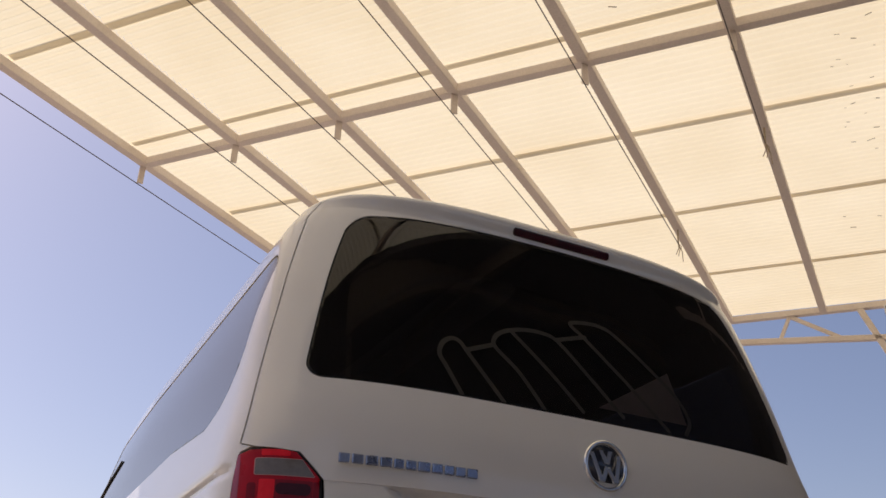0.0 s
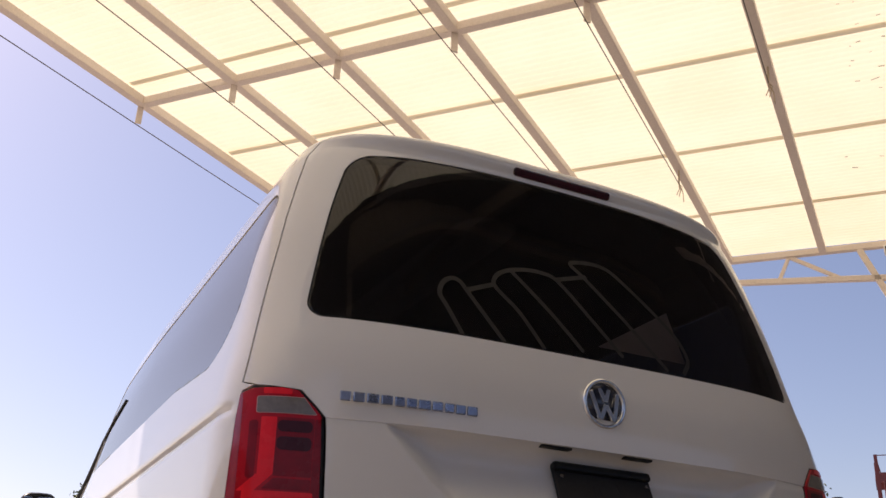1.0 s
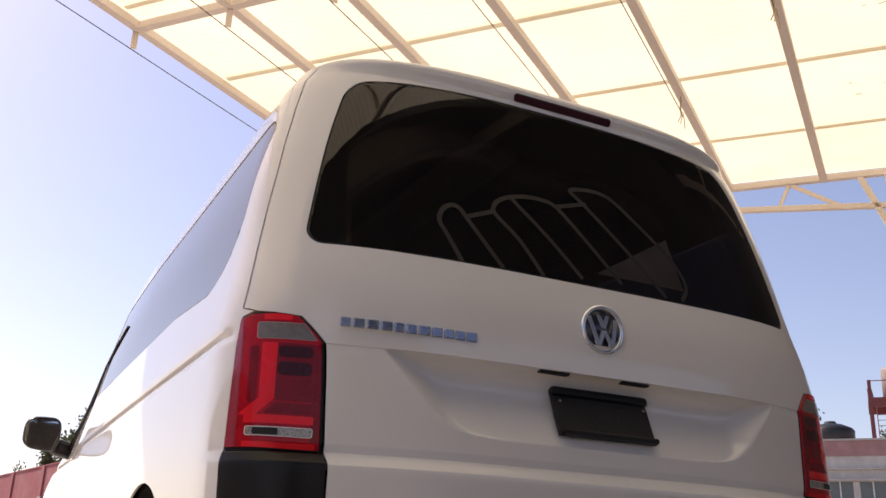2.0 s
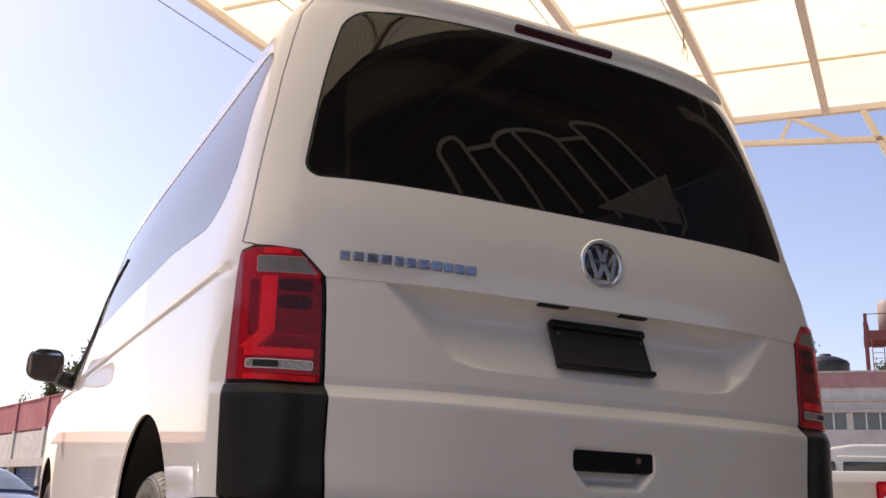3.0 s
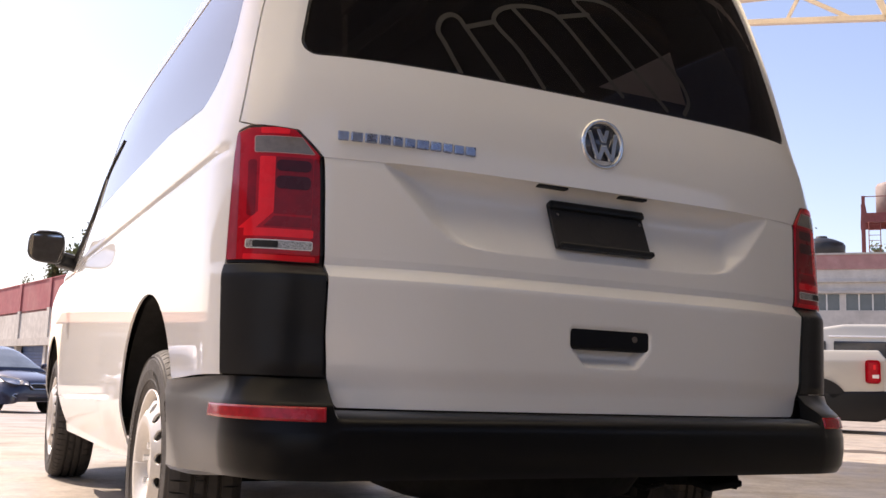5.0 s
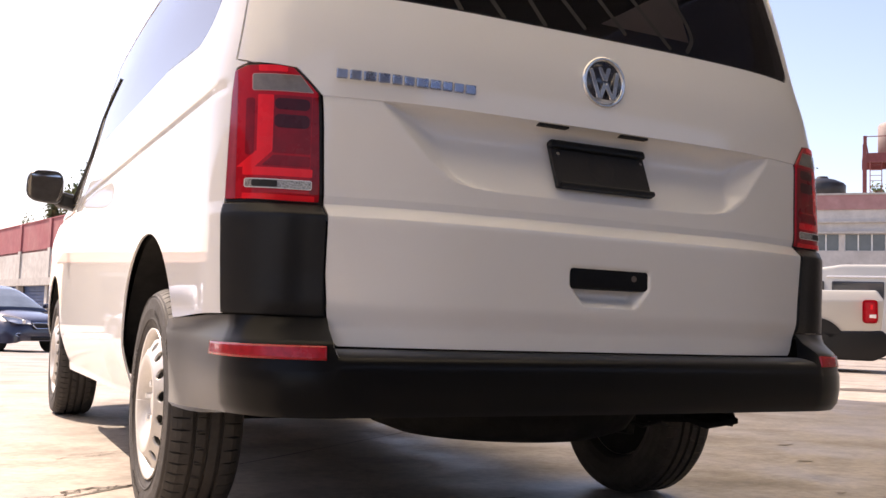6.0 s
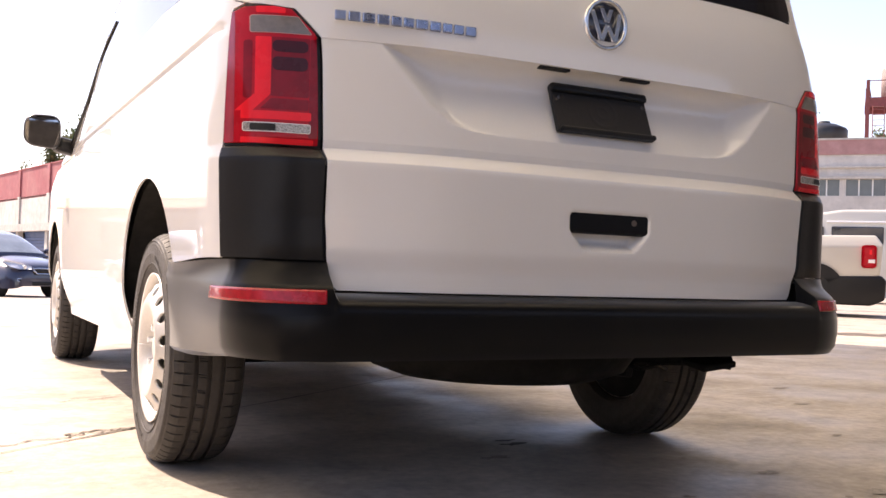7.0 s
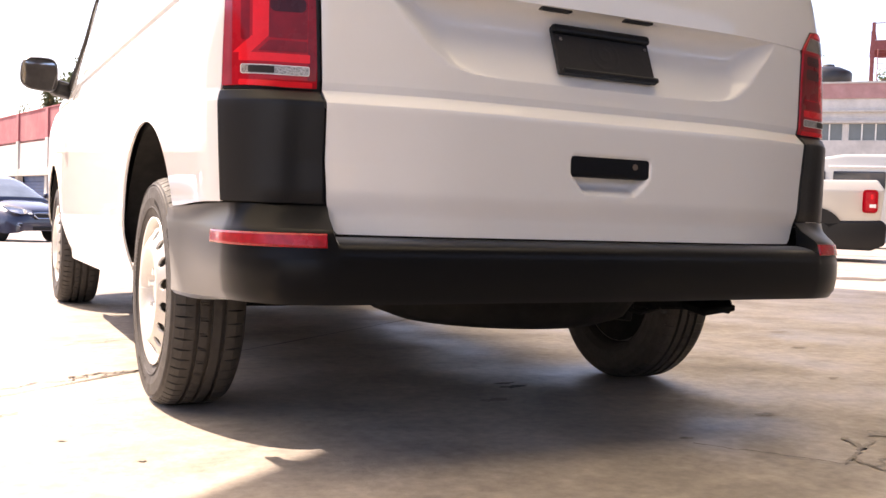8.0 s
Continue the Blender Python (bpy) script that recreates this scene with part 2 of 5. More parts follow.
def cut_sheet(P, N, sd, lift=0.0, deep=0.0, back=False):
    """The piece of a grid of points P (normals N) where the distance sd is below nought, lifted along the normals;
    deep turns its edges inwards, back closes it behind. Gives verts and faces."""
    ni, nj = sd.shape
    vs, ns, fs, seen = [], [], [], {}

    def corner(i, j):
        key = (i, j)
        if key not in seen:
            seen[key] = len(vs)
            vs.append(P[i, j])
            ns.append(N[i, j])
        return seen[key]

    def crossing(a, b):
        key = (a, b) if a < b else (b, a)
        if key not in seen:
            a, b = key
            t = sd[a] / (sd[a] - sd[b])
            seen[key] = len(vs)
            vs.append(P[a] * (1 - t) + P[b] * t)
            ns.append(N[a] * (1 - t) + N[b] * t)
        return seen[key]

    neg = sd < 0
    cnt = neg[:-1, :-1].astype(int) + neg[1:, :-1] + neg[:-1, 1:] + neg[1:, 1:]
    for i, j in zip(*np.nonzero(cnt)):
        c = [(i, j), (i, j + 1), (i + 1, j + 1), (i + 1, j)]
        if cnt[i, j] == 4:
            fs.append([corner(*k) for k in c])
            continue
        poly = []
        for a, b in zip(c, c[1:] + c[:1]):
            if neg[a]:
                poly.append(corner(*a))
            if neg[a] != neg[b]:
                poly.append(crossing(a, b))
        if len(set(poly)) > 2:
            fs.append(poly)
    vs, ns = np.array(vs), np.array(ns)
    vs = vs + ns * lift
    if deep:
        count = {}
        for f in fs:
            for a, b in zip(f, f[1:] + f[:1]):
                count[(a, b)] = count.get((a, b), 0) + 1
        rim = [(a, b) for (a, b) in count if (b, a) not in count]
        n = len(vs)
        front = list(fs)
        if back:
            vs = np.concatenate([vs, vs - ns * deep])
            fs = fs + [[a + n for a in f[::-1]] for f in front]
            fs += [[b, a, a + n, b + n] for a, b in rim]
        else:
            ids = {}
            extra, base = [], n
            for a, b in rim:
                for k in (a, b):
                    if k not in ids:
                        ids[k] = base + len(extra)
                        extra.append(vs[k] - ns[k] * deep)
                fs.append([b, a, ids[a], ids[b]])
            if extra:
                vs = np.concatenate([vs, np.array(extra)])
    return vs, fs


def grid_normals(P):
    du = np.gradient(P, axis=1)
    dv = np.gradient(P, axis=0)
    n = np.cross(du, dv)
    return n / (np.linalg.norm(n, axis=2, keepdims=True) + 1e-12)


# ---- ground ----
def ground_material():
    m = material("stained_yard_concrete", (0.415, 0.364, 0.31), 0.6, grain=(26, 0.22), stain=(0.8, 0.65, (0.325, 0.288, 0.243)), bump=(60, 0.002))
    nt = m.node_tree
    bs = nt.nodes["Principled BSDF"]
    src = bs.inputs["Base Color"].links[0].from_socket
    co = nt.nodes.new("ShaderNodeTexCoord").outputs["Object"]
    vor = nt.nodes.new("ShaderNodeTexNoise")
    vor.inputs["Scale"].default_value = 1.5
    vor.inputs["Detail"].default_value = 7
    nt.links.new(co, vor.inputs["Vector"])
    mr = nt.nodes.new("ShaderNodeMapRange")
    mr.inputs[1].default_value, mr.inputs[2].default_value, mr.inputs[3].default_value, mr.inputs[4].default_value = 0.52, 0.72, 0, 0.55
    nt.links.new(vor.outputs["Fac"], mr.inputs[0])
    mx = nt.nodes.new("ShaderNodeMix")
    mx.data_type = "RGBA"
    nt.links.new(mr.outputs[0], mx.inputs[0])
    nt.links.new(src, mx.inputs[6])
    mx.inputs[7].default_value = (0.197, 0.177, 0.153, 1)
    # scuffs drawn out along the driving direction
    mp = nt.nodes.new("ShaderNodeMapping")
    mp.inputs["Rotation"].default_value = (0, 0, radians(52))
    mp.inputs["Scale"].default_value = (2.2, 3.4, 1.0)
    nt.links.new(co, mp.inputs["Vector"])
    sc = nt.nodes.new("ShaderNodeTexNoise")
    sc.inputs["Scale"].default_value, sc.inputs["Detail"].default_value, sc.inputs["Roughness"].default_value = 1.6, 9, 0.7
    nt.links.new(mp.outputs[0], sc.inputs["Vector"])
    sr = nt.nodes.new("ShaderNodeMapRange")
    sr.inputs[1].default_value, sr.inputs[2].default_value, sr.inputs[3].default_value, sr.inputs[4].default_value = 0.3, 0.7, 0.72, 1.2
    nt.links.new(sc.outputs["Fac"], sr.inputs[0])
    cc = nt.nodes.new("ShaderNodeCombineColor")
    for i in range(3):
        nt.links.new(sr.outputs[0], cc.inputs[i])
    mm = nt.nodes.new("ShaderNodeMix")
    mm.data_type, mm.blend_type = "RGBA", "MULTIPLY"
    mm.inputs[0].default_value = 1.0
    nt.links.new(mx.outputs[2], mm.inputs[6])
    nt.links.new(cc.outputs[0], mm.inputs[7])
    nt.links.new(mm.outputs[2], bs.inputs["Base Color"])
    bs.inputs["Specular IOR Level"].default_value = 0.3
    r = nt.nodes.new("ShaderNodeMapRange")
    r.inputs[1].default_value, r.inputs[2].default_value, r.inputs[3].default_value, r.inputs[4].default_value = 0.38, 0.60, 0.42, 0.78
    nt.links.new(vor.outputs["Fac"], r.inputs[0])
    nt.links.new(r.outputs[0], bs.inputs["Roughness"])
    return m


CONCRETE = ground_material()
JOINT = material("dark_slab_joint", (0.13, 0.11, 0.09), 0.9, grain=(40, 0.3))
FAINT = material("faint_oil_mark", (0.25, 0.215, 0.175), 0.7, grain=(60, 0.4))
# crack dirt and dark oil, also the colour of two painted shadow bands
CRACK_AND_SHADOW = material("crack_dirt_and_shadow_band", (0.10, 0.08, 0.065), 0.9, grain=(60, 0.4))


def ground_z(x, y):
    """The yard falls gently away ahead of the van on its near side."""
    return -np.minimum(0.026 * np.maximum(np.asarray(y, float) - 6, 0), 0.5) * step((6 - np.asarray(x, float)) / 6)


def build_ground():
    c = np.concatenate([-np.geomspace(600, 12, 16), np.linspace(-10, 24, 69), np.geomspace(26, 600, 16)])
    X, Y = np.meshgrid(c, c)
    Z = ground_z(X, Y)
    n = len(c)
    vs = np.stack([X, Y, Z], 2).reshape(-1, 3)
    fs = [(i * n + j, i * n + j + 1, (i + 1) * n + j + 1, (i + 1) * n + j) for i in range(n - 1) for j in range(n - 1)]
    g = tagged(put("ground", mesh_of("ground", vs, fs, CONCRETE)), "sunlit worn concrete yard with stains, cracks and joints", "ground", kind="structure")
    rnd = random.Random(11)

    def streak(name, a, b, wide, wander, n, mat):
        """A ragged narrow strip from a to b, just above the concrete."""
        a, b = Vector(a), Vector(b)
        side = Vector((-(b - a).y, (b - a).x)).normalized()
        off, vs2 = 0.0, []
        for i in range(n + 1):
            off = off * 0.7 + rnd.uniform(-wander, wander)
            p = a.lerp(b, i / n) + side * off * (1 if 0 < i < n else 0)
            w = wide * rnd.uniform(0.35, 1.0)
            for s in (-1, 1):
                q = p + side * w * s / 2
                vs2.append((q.x, q.y, float(ground_z(q.x, q.y)) + 0.003))
        put(name, mesh_of(name, vs2, [(2 * i, 2 * i + 2, 2 * i + 3, 2 * i + 1) for i in range(n)], mat, False), g)

    def blot(x, y, rx, ry, mat):
        k = 30
        ph, p2, p3 = (rnd.uniform(0, 6) for _ in range(3))
        vs2 = [(x + rx * (1 + 0.25 * math.sin(3 * t + ph) + 0.2 * math.sin(5 * t + p2) + 0.12 * math.sin(9 * t + p3)) * math.cos(t), y + ry * (1 + 0.3 * math.sin(2 * t + ph) + 0.25 * math.sin(4 * t + p3) + 0.15 * math.sin(7 * t + p2)) * math.sin(t), float(ground_z(x, y)) + 0.003) for t in (2 * math.pi * i / k for i in range(k))]
        put("oil_stain", mesh_of("oil_stain", vs2, [tuple(range(k))], mat, False), g, "small dark oil stain")

    def beside(d):
        return Vector((-0.36, 1.94)) + Vector((0.6061, -0.7954)) * d

    way = Vector((0.7954, 0.6061))
    for d in (-12.6, -8.4, -4.2, 0.0, 4.2, 8.4):
        o = beside(d)
        streak("slab_joint", o - way * 14, o + way * 30, 0.014, 0.004, 160, JOINT)
    for d in (-9.0, -4.5, 5.1, 9.6, 14.1):
        o = beside(0) + way * d
        streak("slab_joint", o - Vector((0.6061, -0.7954)) * 24, o + Vector((0.6061, -0.7954)) * 16, 0.014, 0.004, 160, JOINT)
    # two broad dark strips: shadow bands on the sunlit yard, painted as colour
    streak("asphalt_patch", (6.9, 5.85), (10.5, 4.05), 0.62, 0.02, 30, CRACK_AND_SHADOW)
    streak("slab_joint", (12.6, 12.35), (18.0, 9.3), 0.22, 0.02, 30, CRACK_AND_SHADOW)
    streak("crack", (-1.9, 1.0), (-0.84, 1.60), 0.012, 0.02, 60, CRACK_AND_SHADOW)
    streak("crack", (-1.1, 1.47), (-0.86, 1.56), 0.02, 0.015, 16, CRACK_AND_SHADOW)
    streak("crack", (-1.75, 0.75), (-1.28, 0.96), 0.007, 0.02, 24, CRACK_AND_SHADOW)
    streak("crack", (0.33, 0.05), (0.56, -0.25), 0.006, 0.006, 30, CRACK_AND_SHADOW)
    streak("crack", (0.56, -0.25), (0.86, -0.10), 0.014, 0.007, 26, FAINT)
    streak("crack", (0.62, -0.22), (0.60, -0.42), 0.016, 0.006, 20, FAINT)
    streak("crack", (0.74, -0.16), (0.80, -0.04), 0.024, 0.006, 12, FAINT)
    streak("crack", (0.60, -0.30), (0.78, -0.22), 0.012, 0.008, 16, FAINT)
    streak("crack", (-1.05, 2.22), (-0.72, 2.36), 0.010, 0.01, 20, CRACK_AND_SHADOW)
    streak("crack", (-1.0, 2.30), (-0.72, 2.41), 0.008, 0.01, 20, CRACK_AND_SHADOW)
    for x, y, rx, ry in ((0.285, 0.90, 0.052, 0.021), (0.285, 0.965, 0.042, 0.015), (0.10, 0.72, 0.05, 0.03), (0.81, 0.27, 0.04, 0.022), (1.45, 0.95, 0.03, 0.012), (1.62, 0.70, 0.03, 0.014), (0.35, 0.10, 0.02, 0.012),
                         (2.2, 1.4, 0.05, 0.02), (1.9, 0.6, 0.03, 0.012), (0.70, 0.52, 0.015, 0.01), (0.95, -0.05, 0.05, 0.03), (2.6, 1.9, 0.06, 0.02), (-1.35, 0.85, 0.012, 0.008), (-1.2, 0.6, 0.014, 0.007), (-1.05, 0.35, 0.012, 0.008)):
        blot(x, y, rx, ry, CRACK_AND_SHADOW if abs(x - 0.285) < 0.01 else FAINT)

build_ground()

# ---- canopy ----
CAN_Z = 4.85
ALONG = Vector((0.7954, 0.6061, 0))
ACROSS = Vector((0.6061, -0.7954, 0))
CORNER = Vector((-0.736, 5.470, 0))


def on_canopy(u, v, z=0.0):
    return CORNER + ALONG * u + ACROSS * v + Vector((0, 0, CAN_Z - 0.031 * v + 0.019 * u + z))


def build_canopy():
    c = thing("canopy", "cream steel canopy with translucent corrugated fibreglass roof sheets", "canopy", on_canopy(0, 6) - Vector((0, 0, CAN_Z)))
    u0, u1, bays, pitch = -8.2, 5.18, 8, 0.98
    # roof sheets, one to a bay, laid on the purlins
    n = int((u1 - u0) / 0.0125)
    for b in range(bays):
        vs, fs = [], []
        for i in range(n + 1):
            u = u0 + (u1 + 0.06 - u0) * i / n
            h = 0.085 + 0.011 * math.sin(2 * math.pi * u / 0.075)
            vs.append(on_canopy(u, b * pitch + 0.001 if b else -0.05, h))
            vs.append(on_canopy(u, (b + 1) * pitch - 0.001, h))
        fs = [(2 * i, 2 * i + 1, 2 * i + 3, 2 * i + 2) for i in range(n)]
        put("roof_sheet", mesh_of("roof_sheet", vs, fs, SHEET), c)
    for b in range(bays + 1):
        v = b * pitch if b else 0.02
        part("rafter", bar(on_canopy(u0, v), on_canopy(u1, v), 0.075, 0.075, 0.006), CREAM, c)
    for u in (-8.1, -6.72, -5.4, -4.06, -2.76, -1.457, -0.158, 1.154, 2.605, 4.03):
        part("side_lap", bar(on_canopy(u, 0, 0.112), on_canopy(u, bays * pitch, 0.112), 0.062, 0.008), LAP, c, "doubled side lap of the sheets")
    part("cross_beam", bar(on_canopy(0.0, 0, -0.003), on_canopy(0.0, bays * pitch, -0.003), 0.07, 0.07, 0.006), CREAM, c)
    for b in range(bays + 1):
        part("hanger_plate", bar(on_canopy(0.0, b * pitch, -0.03), on_canopy(0.0, b * pitch, -0.2), 0.05, 0.012), CREAM, c)
        a, e = on_canopy(u0, b * pitch, -0.19), on_canopy({4: 2.65, 5: 1.2}.get(b, u1 - 0.04), b * pitch, -0.19)
        part("tie_cable", tube([a.lerp(e, k / 6) + Vector((0, 0, -0.03 * math.sin(math.pi * k / 6))) for k in range(7)], 0.0042), CABLE, c, "thin dark steel cable")
    for u, b in ((2.65, 4), (1.2, 5)):
        p = on_canopy(u, b * pitch, -0.19)
        bm = tube([p, p + Vector((0.01, 0.0, 0.14))], 0.008)
        for k in range(4):
            q = p + Vector((0.03 * math.cos(k * 1.9), 0.03 * math.sin(k * 1.9), -0.06 - 0.04 * k))
            tube([p, p.lerp(q, 0.5) + Vector((0.02, 0, 0.01)), q], 0.004, 5, bm)
        part("rope_tie", bm, ROPE, c, "frayed rope tie")
    # end truss, its lower chord dropping towards the column
    low = lambda v: -0.19 - 0.02 * v - 0.05 * max(0.0, v - 4.0)
    part("truss_chord", bar(on_canopy(u1, 0), on_canopy(u1, bays * pitch), 0.07, 0.07, 0.006), CREAM, c)
    for k in range(bays):
        part("truss_chord", bar(on_canopy(u1, k * pitch, low(k * pitch)), on_canopy(u1, (k + 1) * pitch, low((k + 1) * pitch)), 0.06, 0.06, 0.006), CREAM, c)
    for v in (0.65, 1.95, 3.25, 4.55):
        part("truss_web", bar(on_canopy(u1, v, -0.03), on_canopy(u1, v - 0.13, low(v - 0.13)), 0.035, 0.035), CREAM, c)
        part("truss_web", bar(on_canopy(u1, v, -0.03), on_canopy(u1, v + 0.51, low(v + 0.51)), 0.035, 0.04), CREAM, c)
    part("knee_brace", bar(on_canopy(u1, 5.26, -0.03), on_canopy(u1, 5.8, low(5.2) - 1.05), 0.06, 0.06), CREAM, c)
    for u, v in ((u1, 5.82), (u0 + 0.1, 0.0)):
        p = on_canopy(u, v)
        part("column", bar((p.x, p.y, float(ground_z(p.x, p.y))), (p.x, p.y, p.z - 0.04), 0.14, 0.14, 0.01), CREAM, c)

    # dead leaves and dirt lying on the sheets
    rnd = random.Random(21)
    spots = [(-0.40, 4.22, 0.05), (0.44, 5.5, 0.03), (0.49, 5.6, 0.05), (0.98, 5.68, 0.06), (1.66, 5.66, 0.05), (1.85, 5.48, 0.04), (1.86, 5.62, 0.05), (3.12, 5.33, 0.05), (3.36, 5.35, 0.05), (3.2, 5.56, 0.03), (1.28, 5.7, 0.04), (0.3, 5.68, 0.04)]
    spots += [(rnd.uniform(0.3, 2.4), rnd.uniform(5.45, 5.85), rnd.uniform(0.01, 0.03)) for _ in range(14)]
    for u, v, r in spots:
        bm = bmesh.new()
        a = rnd.uniform(-0.5, 0.5)
        m = Matrix.Translation(on_canopy(u + rnd.uniform(-0.02, 0.02), v + rnd.uniform(-0.03, 0.03), 0.068)) @ Matrix.Rotation(math.atan2(ACROSS.y, ACROSS.x) + a, 4, "Z")
        block(r * rnd.uniform(0.4, 1.3), r * rnd.uniform(0.06, 0.2), 0.003, m, 0, bm)
        part("leaf_litter", bm, LITTER, c)
    # small white flood lamp clamped to the truss
    p = on_canopy(u1 - 0.06, 5.56, -0.09)
    fl = thing("flood_lamp", "small white flood lamp fixed to the canopy truss", "lamp", p)
    m = Matrix.Translation(p) @ Matrix.Rotation(math.atan2(ACROSS.y, ACROSS.x), 4, "Z")
    part("lamp_housing", block(0.13, 0.09, 0.10, m, 0.012), FLOOD_WHITE, fl)
    part("lamp_bracket", block(0.03, 0.08, 0.03, m @ pose(0, 0.05, 0.03)), CREAM, fl)
    part("lamp_face", block(0.10, 0.006, 0.07, m @ pose(0, -0.046, -0.005), 0.003), PLASTIC, fl)

build_canopy()


# ---- the van ----
HALF = [(0.25, 0.915), (0.55, 0.945), (0.85, 0.95), (1.1, 0.942), (1.37, 0.899), (1.58, 0.873), (1.75, 0.838), (1.85, 0.810), (1.905, 0.790), (1.945, 0.760), (1.97, 0.722), (1.996, 0.54), (2.014, 0.30), (2.022, 0.001)]
REAR = [(0.25, 0.04), (0.54, 0.035), (0.82, 0.035), (0.86, 0.05), (1.1, 0.06), (1.23, 0.074), (1.37, 0.110), (1.6, 0.171), (1.8, 0.221), (1.9, 0.243), (1.922, 0.247)]
LIP = [(1.92, 0.2468), (1.93, 0.2455), (1.964, 0.237), (1.98, 0.2415), (1.996, 0.263), (2.014, 0.37), (2.022, 0.8)]
DEEP = [(0.25, 0.34), (1.2, 0.34), (1.6, 0.30), (1.9, 0.29), (2.022, 0.29)]
FRONT = [(0.25, 4.80), (0.6, 4.9), (0.95, 4.84), (1.12, 4.6), (1.22, 4.25), (1.6, 3.75), (1.9, 3.3), (1.96, 3.0), (2.022, 2.4)]
NE = 3.6
TAIL = [(0.5, 0.672), (0.54, 0.685), (0.552, 0.697), (0.575, 0.706), (0.62, 0.715), (0.70, 0.721), (0.86, 0.724), (1.03, 0.730), (1.101, 0.734), (1.129, 0.757), (1.172, 0.798), (1.176, 0.907), (1.315, 0.883), (1.49, 0.854), (1.662, 0.822), (1.796, 0.791), (1.887, 0.766), (1.945, 0.73), (1.977, 0.60), (1.992, 0.3)]
LAMP_TOP = [(0.734, 1.101), (0.757, 1.129), (0.798, 1.172), (0.833, 1.176), (0.889, 1.175), (0.912, 1.162)]
WIN_LEFT = [(1.3, 0.797), (1.393, 0.784), (1.461, 0.772), (1.586, 0.748), (1.70, 0.722), (1.812, 0.690), (1.95, 0.645)]
WIN_RIGHT = [(1.3, 0.785), (1.371, 0.770), (1.489, 0.755), (1.641, 0.726), (1.75, 0.697), (1.812, 0.672), (1.95, 0.60)]
WIN_TOP = [(0.0, 1.922), (0.2, 1.920), (0.45, 1.910), (0.6, 1.894), (0.7, 1.862)]


def eased(z, pts):
    """The table with its kinks smoothed out over the height of the rear window."""
    z = np.asarray(z, float)
    w = np.exp(-np.linspace(-2, 2, 13) ** 2 / 2)
    soft = sum(k * tab(z + d, pts) for k, d in zip(w, np.linspace(-0.07, 0.07, 13))) / w.sum()
    f = step((z - 1.22) / 0.12) * step((1.95 - z) / 0.05)
    return tab(z, pts) * (1 - f) + soft * f


def spine(z):
    """Where the tail lies on the centre line: tailgate, evenly curved glass, overhanging lip, roof."""
    z = np.asarray(z, float)
    f = step((z - 1.26) / 0.1)
    y = tab(z, REAR) * (1 - f) + (0.171 + 0.2543 * (z - 1.6) - 0.0476 * (z - 1.6) ** 2) * f
    return np.where(z < 1.921, y, tab(z, LIP))


def rear_y(x, z):
    r = np.clip(np.abs(x) / eased(z, HALF), 0, 0.99999)
    return spine(z) + eased(z, DEEP) * (1 - (1 - r**NE) ** (1 / NE))


def upper_taper(y, z):
    """How much the body narrows towards the front above the belt line."""
    return 1 - 0.05 * step((y - 1.8) / 2.2) * step((z - 1.2) / 0.6) - 0.036 * step((y - 2.7) / 1.0) * step((z - 0.95) / 0.25)


def hollow(x, z):
    """How far the tailgate lies in from its plain curve: plate recess, crease, handle scoop."""
    ax = np.abs(x)
    soft = lambda a, b, k: 0.5 * (a + b - np.sqrt((a - b) ** 2 + k * k))
    # rounded recess: dives in under the ledge, runs out at its crisp lower edge
    w = np.clip((1.103 - z) / 0.189, 0, 1)
    floor = 0.054 * np.sin(math.pi * w**0.56)
    edge = lin(z, [(0.914, 0.20), (0.9155, 0.30), (0.917, 0.345), (0.921, 0.385), (0.929, 0.420), (0.94, 0.443), (0.96, 0.470), (0.98, 0.496), (1.0, 0.512), (1.04, 0.550), (1.103, 0.608)])
    d = np.maximum(soft(floor, (edge - ax) * 0.62, 0.008), 0) * (z < 1.1031)
    d = np.maximum(d, 0.003 * np.clip((z - 1.085) / 0.018, 0, 1) * (z < 1.1031) * (ax < 0.75))
    s = smax(np.abs(x + 0.006) - 0.132 - 0.9 * np.minimum(z - 0.702, 0), smax(0.648 - z, z - 0.752, 0.01), 0.015)
    ledge = lin(z, [(0.828, -0.018), (0.857, 0.004), (0.875, 0.0)]) + 0.012 * step((0.64 - z) / 0.06)
    turn = lin(z, [(0.5, 0.032), (0.70, 0.032), (0.90, 0.017), (1.15, 0.013), (1.3, 0.0)]) * step((ax - 0.42) / 0.32)
    return d + ledge * step((0.9 - ax) / 0.1) + turn * step((0.90 - ax) / 0.14) + 0.036 * step(-s / 0.03)


